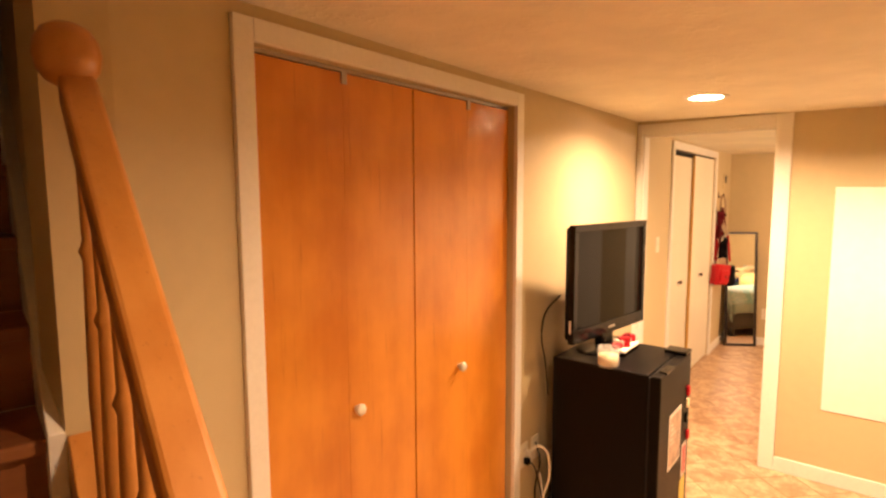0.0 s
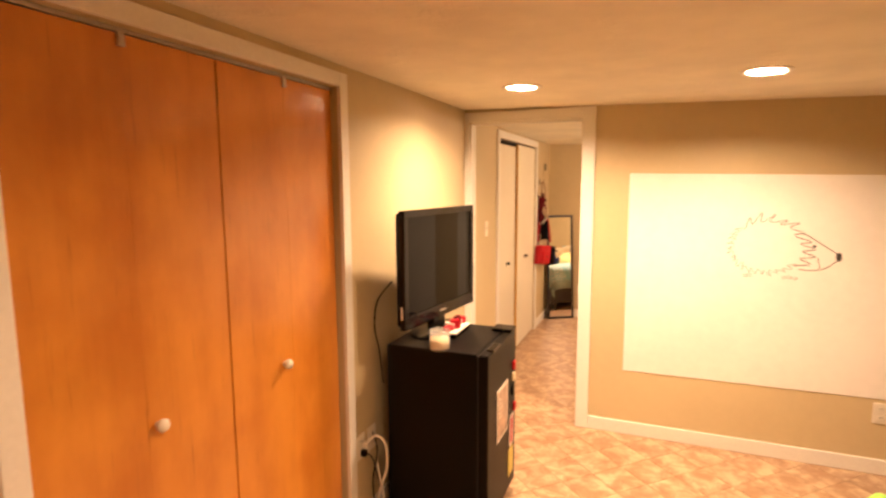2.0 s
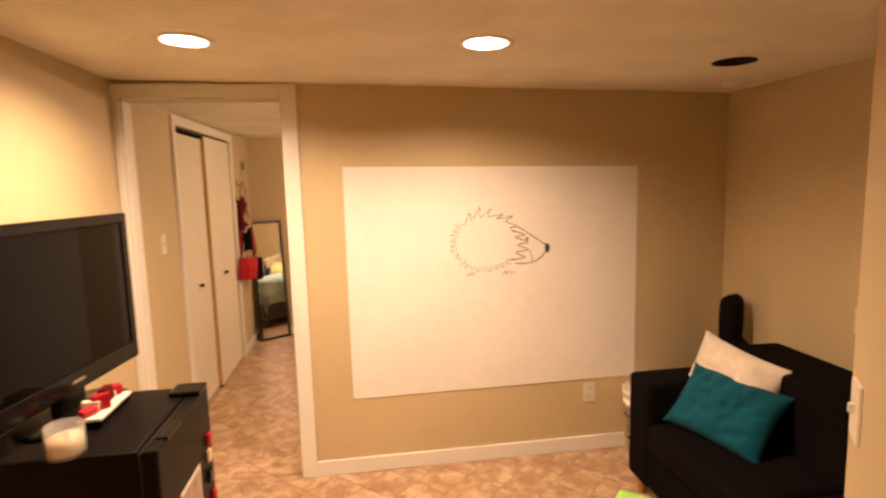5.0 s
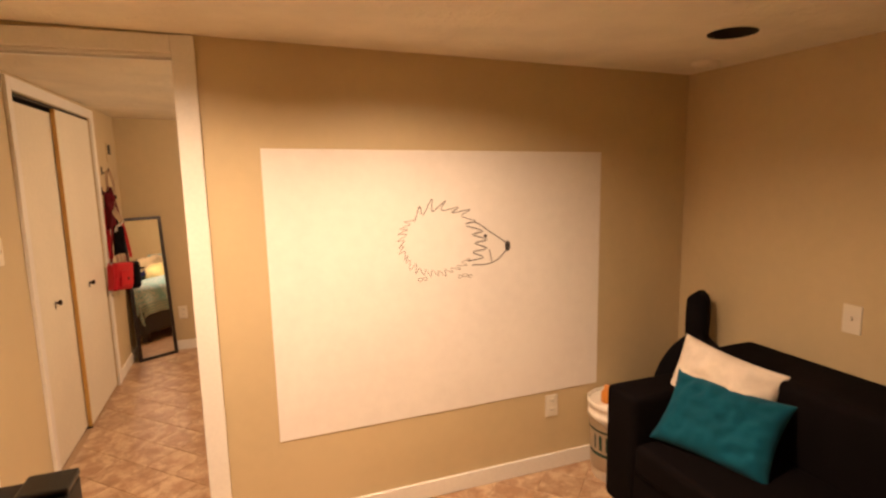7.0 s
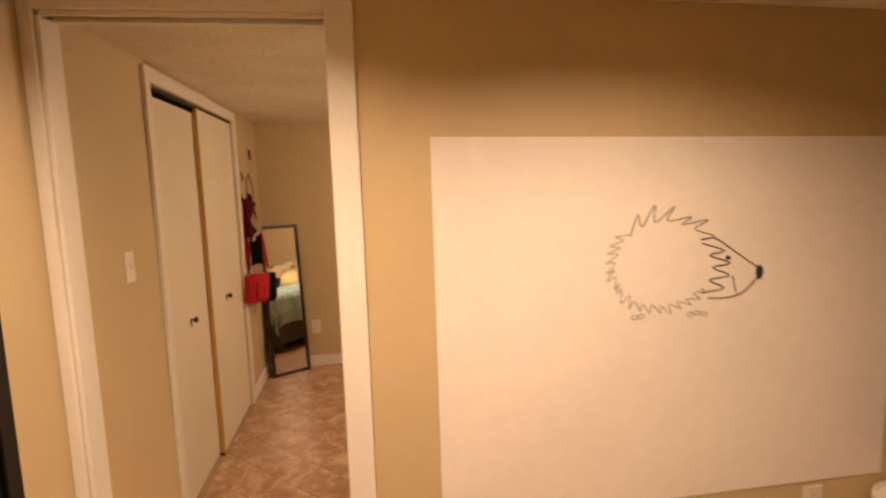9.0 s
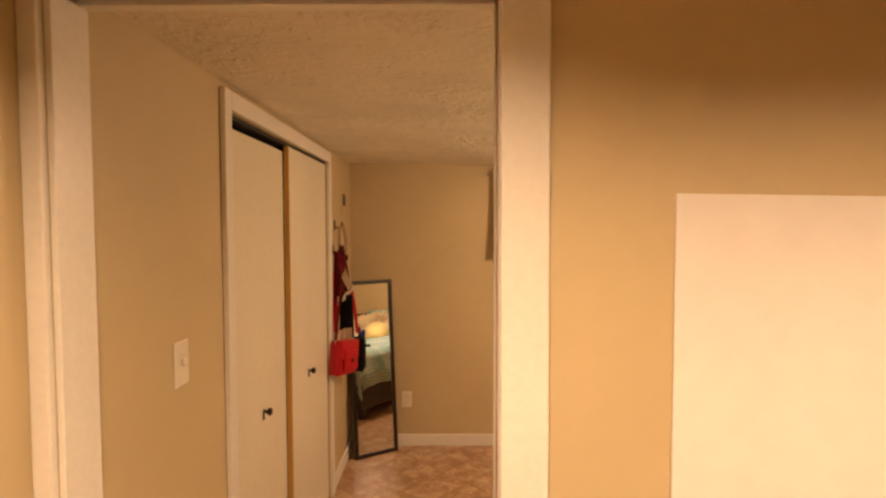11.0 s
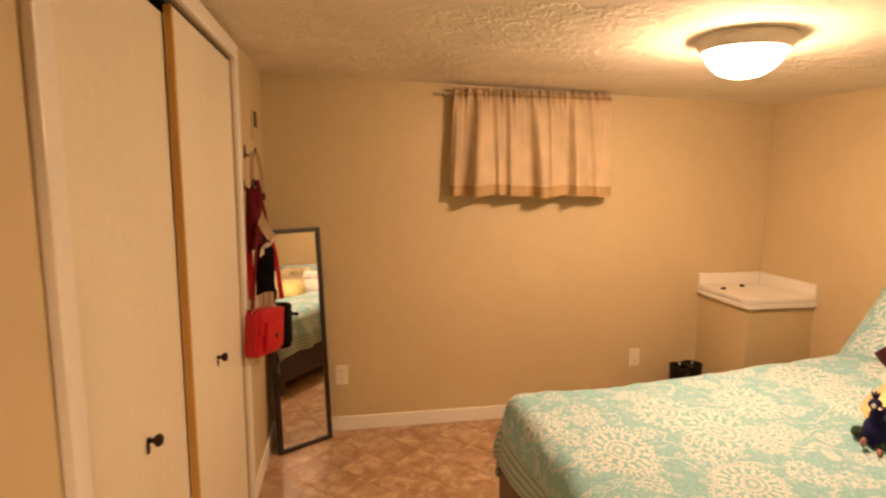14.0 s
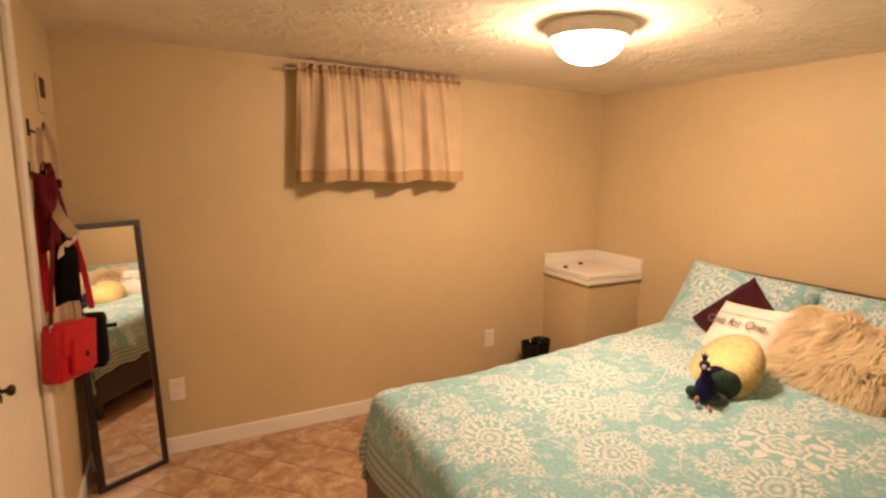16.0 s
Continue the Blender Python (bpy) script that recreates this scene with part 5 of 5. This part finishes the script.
for x in (BFX + 0.03, BHX - 0.08):
    for y in (BYC - BED_W / 2 + 0.04, BYC + BED_W / 2 - 0.04):
        part("leg", box(x, x + 0.06, y - 0.03, y + 0.03, 0.0, 0.1, bevel=0.006), M_FRAME_DARK, bed)
matt = thing("mattress", pose(0, 0, 0), "white mattress under the bedspread", "mattress")
part("body", box(BFX + 0.02, BHX - 0.005, BYC - BED_W / 2 + 0.01, BYC + BED_W / 2 - 0.01, 0.30, BTOP - 0.025, bevel=0.05, seg=4), M_CREAM, matt, smooth=True)

NU, NV, R = 150, 140, 0.075
LEN = BHX - BFX - 0.05


def sheet_uv(i, j):
    return -DROP_FOOT + (LEN + DROP_FOOT) * i / NU, -(BED_W / 2 + DROP_SIDE) + (BED_W + 2 * DROP_SIDE) * j / NV


def sheet_place(u, v):
    """Where the cloth lies: flat on the bed, rounded over its edge, hanging in folds beyond."""
    a, b = max(0.0, -u + R), max(0.0, abs(v) - BED_W / 2 + R)
    d = math.hypot(a, b)
    ux, vy = max(u, R), max(-BED_W / 2 + R, min(BED_W / 2 - R, v))
    top = BTOP + 0.010 * noise.noise(Vector((u * 3, v * 3, 1))) + 0.007 * noise.noise(Vector((u * 11, v * 8, 4))) + 0.125 * max(0.0, (u - 0.4) / 1.6) ** 1.2
    top += 0.02 * math.exp(-((abs(v) - 0.35) / 0.35) ** 2) + 0.005 * noise.noise(Vector((u * 5 + v * 9, u * 22 - v * 12, 9)))
    if d < 1e-6:
        return BFX + ux, BYC + vy, top
    arc = R * math.pi / 2
    if d < arc:
        off, fall = R * math.sin(d / R), R * (1 - math.cos(d / R))
    else:
        fall = R + d - arc
        s = (u * 7.0 if b > a else v * 7.0) + 2.0 * math.atan2(b, a)
        off = R + 0.022 * (1 + math.sin(s * 2.3 + 1.4 * math.sin(s))) * min(1.0, (d - arc) / 0.15) + 0.02 * (d - arc)
    return BFX + ux - a / d * off, BYC + vy + math.copysign(b / d, v) * off, top - fall


def sheet_piece(hem_side):
    own = bmesh.new()
    uvl = own.loops.layers.uv.new("UVMap")
    made = {}
    for i in range(NU):
        for j in range(NV):
            u, v = sheet_uv(i + 0.5, j + 0.5)
            if (min(u + DROP_FOOT, BED_W / 2 + DROP_SIDE - abs(v)) < 0.12) != hem_side:
                continue
            q = ((i, j), (i + 1, j), (i + 1, j + 1), (i, j + 1))
            for k in q:
                if k not in made:
                    made[k] = own.verts.new(sheet_place(*sheet_uv(*k)))
            f = own.faces.new([made[k] for k in q])
            for loop, k in zip(f.loops, q):
                loop[uvl].uv = sheet_uv(*k)
    return own


spread = thing("bedspread", pose(0, 0, 0), "aqua and cream floral printed bedspread draped over the bed", "bedspread")
for name, hem_side in (("cloth", False), ("striped_hem", True)):
    ob = part(name, sheet_piece(hem_side), M_BEDSPREAD, spread, "green striped hem" if hem_side else "", True)
    sol = ob.modifiers.new("thick", "SOLIDIFY")
    sol.thickness, sol.offset = 0.012, -1


def lean(x, y, z, yaw, tilt, roll=0.0):
    """Stand a cushion up: face towards yaw (degrees from -x, anticlockwise), leaned back by tilt."""
    return Matrix.Translation((x, y, z)) @ Matrix.Rotation(radians(yaw - 90), 4, "Z") @ Matrix.Rotation(radians(-tilt), 4, "X") @ Matrix.Rotation(radians(roll), 4, "Y")


for k, (y, r) in enumerate(((1.72, 2), (1.02, -3))):
    sh = thing("pillow_sham", lean(2.93, y, 0.772, 0, 33, r), "aqua floral pillow leaning on the headboard", "pillow", "pillows at the headboard")
    part("cover", cushion(0.70, 0.46, 0.17, 26, seed=0.37 + 1.4 * k, pinch=0.05), M_SHAM, sh, smooth=True)
mar = thing("maroon_cushion", lean(2.77, 1.585, 0.775, -8, 36, 33), "maroon square cushion standing on its corner", "cushion")
part("cover", cushion(0.35, 0.35, 0.11, seed=3), M_MAROON, mar, smooth=True)
wh = thing("white_lettered_cushion", lean(2.635, 1.455, 0.768, -12, 38, -7), "white canvas cushion lettered One for One", "cushion")
part("cover", cushion(0.37, 0.30, 0.11, seed=4), M_WHITE_PRINT, wh, smooth=True)
words("One for One", 0.056, M_LABEL_LINE, wh, pose(-0.012, -0.066, 0.02, 90, 0, 0))
part("print_line", box(-0.15, 0.15, -0.0605, -0.0595, 0.062, 0.064), M_LABEL_LINE, wh)

# round knitted cushion: rows of stitches
knit = thing("yellow_round_cushion", lean(2.33, 1.325, 0.708, -22, 40), "round yellow knitted cushion", "cushion")
own = bmesh.new()
rings, NR, NT = [], 34, 156
for i in range(NR + 1):
    t = math.pi * i / NR
    r, y = 0.155 * math.sin(t) ** 0.8, -0.06 * math.cos(t)
    row = []
    for k in range(NT):
        bump_ = 0.011 * math.sin(k * 2 * math.pi / NT * 26 + (i % 2) * math.pi) * math.sin(t)
        a = 2 * math.pi * k / NT
        row.append(own.verts.new(((r + bump_) * math.cos(a), y + bump_ * math.cos(t) * -1.0, (r + bump_) * math.sin(a))))
    rings.append(row)
for a, b in zip(rings, rings[1:]):
    for k in range(NT):
        own.faces.new((a[k], a[(k + 1) % NT], b[(k + 1) % NT], b[k]))
bmesh.ops.remove_doubles(own, verts=own.verts[:], dist=1e-5)
bmesh.ops.recalc_face_normals(own, faces=own.faces[:])
part("cover", own, M_YELLOW, knit, smooth=True)

# plush toy bird: one plain mesh
own = bmesh.new()


def blob(cx, cy, cz, rx_, ry_, rz_, tilt=0.0, tone=0, turn_=0.0):
    b = bmesh.new()
    bmesh.ops.create_icosphere(b, subdivisions=3, radius=1.0)
    for v in b.verts:
        v.co *= 1 + 0.07 * noise.noise(v.co * 4 + Vector((cx * 20, cy * 9, cz * 14)))
    for f in b.faces:
        f.material_index = tone
    b.transform(Matrix.Translation((cx, cy, cz)) @ Matrix.Rotation(radians(turn_), 4, "Z") @ Matrix.Rotation(radians(tilt), 4, "Y") @ Matrix.Diagonal((rx_, ry_, rz_, 1)))
    merge(own, b)


blob(0, 0, 0.066, 0.040, 0.040, 0.060)
blob(-0.004, -0.012, 0.125, 0.021, 0.021, 0.046, 6)
blob(-0.010, -0.020, 0.172, 0.021, 0.021, 0.021)
blob(-0.014, -0.040, 0.172, 0.007, 0.008, 0.009, 0, 2)
blob(0.004, -0.040, 0.166, 0.006, 0.010, 0.004, 0, 2)
blob(0.066, 0.050, 0.078, 0.070, 0.026, 0.064, 14, 1, 12)
blob(0.030, 0.050, 0.105, 0.055, 0.020, 0.046, -24, 0, 12)
blob(-0.046, 0.012, 0.044, 0.026, 0.020, 0.024, 30, 1)
blob(0.030, 0.010, 0.028, 0.055, 0.045, 0.026, 0, 1)
blob(0.016, -0.058, 0.014, 0.008, 0.026, 0.010, 0, 3)
blob(-0.030, -0.050, 0.034, 0.010, 0.016, 0.018, 0, 3)
for k in range(3):
    blob(-0.012 + 0.007 * (k - 1), -0.014, 0.202 + 0.004 * (k % 2), 0.004, 0.004, 0.016, 14 * (k - 1))
bird = part("plush_toy", own, M_NAVY, None, "", True)
for other in (M_PLUSH_GREEN, M_WHITE_PRINT, M_PLUSH_FOOT):
    bird.data.materials.append(other)
bird.matrix_world = Matrix.Translation((2.125, 1.25, BTOP + 0.040)) @ Matrix.Rotation(radians(-50), 4, "Z") @ Matrix.Scale(0.9, 4)
tagged(bird, "navy and dark green plush peacock sitting on the bed", "plush toy")

# long-haired cushion
fc = thing("shaggy_cushion", lean(2.63, 1.06, 0.765, -10, 36, 8), "cream long-haired fur cushion", "cushion")
part("cover", cushion(0.50, 0.36, 0.16, seed=6), M_FUR, fc, smooth=True)
rnd = random.Random(3)
verts, faces = [], []
for k in range(11000):
    a, b = rnd.uniform(-1, 1), rnd.uniform(-1, 1)
    side = -1 if rnd.random() < 0.8 else 1
    x, z = a * 0.245, b * 0.175
    rise = max(0.0, (1 - a ** 4) * (1 - b ** 4)) ** 0.6
    root = Vector((x, side * 0.08 * rise, z))
    lock = noise.noise_vector(Vector((x * 11, z * 11, side * 2.0)))
    flow = Vector((a * 0.5 + lock.x * 0.7, side * 0.22 * (0.4 + rise), b * 0.35 - 0.35 + lock.y * 0.7)).normalized()
    flow = (flow + Vector((rnd.uniform(-0.25, 0.25), rnd.uniform(-0.2, 0.2), rnd.uniform(-0.25, 0.25)))).normalized()
    length = rnd.uniform(0.035, 0.07)
    across = flow.cross(Vector((rnd.uniform(-1, 1), rnd.uniform(-1, 1), rnd.uniform(-1, 1)))).normalized() * 0.0050
    mid_ = root + flow * length * 0.55
    tip = root + flow * length + Vector((0, 0, -0.25 * length))
    n = len(verts)
    verts += [root - across, root + across, mid_ + across * 0.8, mid_ - across * 0.8, tip]
    faces += [(n, n + 1, n + 2, n + 3), (n + 3, n + 2, n + 4)]
me = bpy.data.meshes.new("fur")
me.from_pydata([tuple(v) for v in verts], [], faces)
me.materials.append(M_FUR)
fur = new("fur", me)
fur.parent = fc
tagged(fur, "long cream hair", kind="stuff")

# ---------------------------------------------------------------- floor tiles, laid diagonally
SIZE, JOINT, THICK = 0.2, 0.003, 0.006


def clip(poly, x0, x1, y0, y1):
    for axis, limit, sign in ((0, x0, 1), (0, x1, -1), (1, y0, 1), (1, y1, -1)):
        out = []
        for p, q in zip(poly, poly[1:] + poly[:1]):
            a, b = sign * (p[axis] - limit), sign * (q[axis] - limit)
            if a >= 0:
                out.append(p)
            if a * b < 0:
                s = a / (a - b)
                out.append((p[0] + s * (q[0] - p[0]), p[1] + s * (q[1] - p[1])))
        poly = out
        if len(poly) < 3:
            return []
    return poly


def tile_geometry(poly, cx, cy, lift):
    area = sum(p[0] * q[1] - q[0] * p[1] for p, q in zip(poly, poly[1:] + poly[:1])) / 2
    if area < 0:
        poly = poly[::-1]
    mx, my = sum(p[0] for p in poly) / len(poly), sum(p[1] for p in poly) / len(poly)
    n = len(poly)
    ring = lambda k, z: [(mx + (p[0] - mx) * k - cx, my + (p[1] - my) * k - cy, z) for p in poly]
    vs = ring(1.0, -THICK) + ring(1.0, -0.0014 + lift) + ring(0.985, lift)
    fs = [tuple(range(2 * n, 3 * n))]
    for r in (0, 1):
        for k in range(n):
            fs.append((r * n + k, r * n + (k + 1) % n, (r + 1) * n + (k + 1) % n, (r + 1) * n + k))
    return vs, fs


def lay(parent, x0, x1, y0, y1, near, limit):
    h = (SIZE - JOINT) / math.sqrt(2)
    step = SIZE / math.sqrt(2)
    spots = []
    for i in range(int(-6 / step), int(6 / step)):
        for j in range(int(-6 / step), int(6 / step)):
            if (i + j) % 2:
                continue
            cx, cy = 0.25 + i * step, 1.12 + j * step
            poly = clip([(cx - h, cy), (cx, cy - h), (cx + h, cy), (cx, cy + h)], x0, x1, y0, y1)
            if len(poly) > 2:
                spots.append((math.hypot(cx - near[0], cy - near[1]), cx, cy, poly))
    spots.sort()
    whole, rv, rf = None, [], []
    for k, (_, cx, cy, poly) in enumerate(spots):
        full = len(poly) == 4 and abs(max(p[0] for p in poly) - cx - h) < 1e-6 and abs(cx - h - min(p[0] for p in poly)) < 1e-6 and abs(max(p[1] for p in poly) - cy - h) < 1e-6 and abs(cy - h - min(p[1] for p in poly)) < 1e-6
        if k < limit:
            me = whole if full and whole else bpy.data.meshes.new("tile")
            if me is not whole:
                vs, fs = tile_geometry(poly, cx, cy, 0.0)
                me.from_pydata(vs, [], fs)
                me.materials.append(M_TILE)
                if full:
                    whole = me
            ob = new("tile", me)
            ob.parent = parent
            ob.location = (cx, cy, 0.0)
        else:
            vs, fs = tile_geometry(poly, 0, 0, 0.0)
            n = len(rv)
            rv += vs
            rf += [tuple(v + n for v in f) for f in fs]
    if rv:
        me = bpy.data.meshes.new("far_tiles")
        me.from_pydata(rv, [], rf)
        me.materials.append(M_TILE)
        ob = new("far_tiles", me)
        ob.parent = parent
        tagged(ob, "mottled tan floor tiles", kind="stuff")


lay(floor_den, 0.0, EAST, -4.6, WALL / 2 - 0.002, (1.2, -0.4), 290)
lay(floor_bed, 0.0, EAST_BED, WALL / 2 + 0.002, NORTH_BED, (0.6, 1.6), 290)
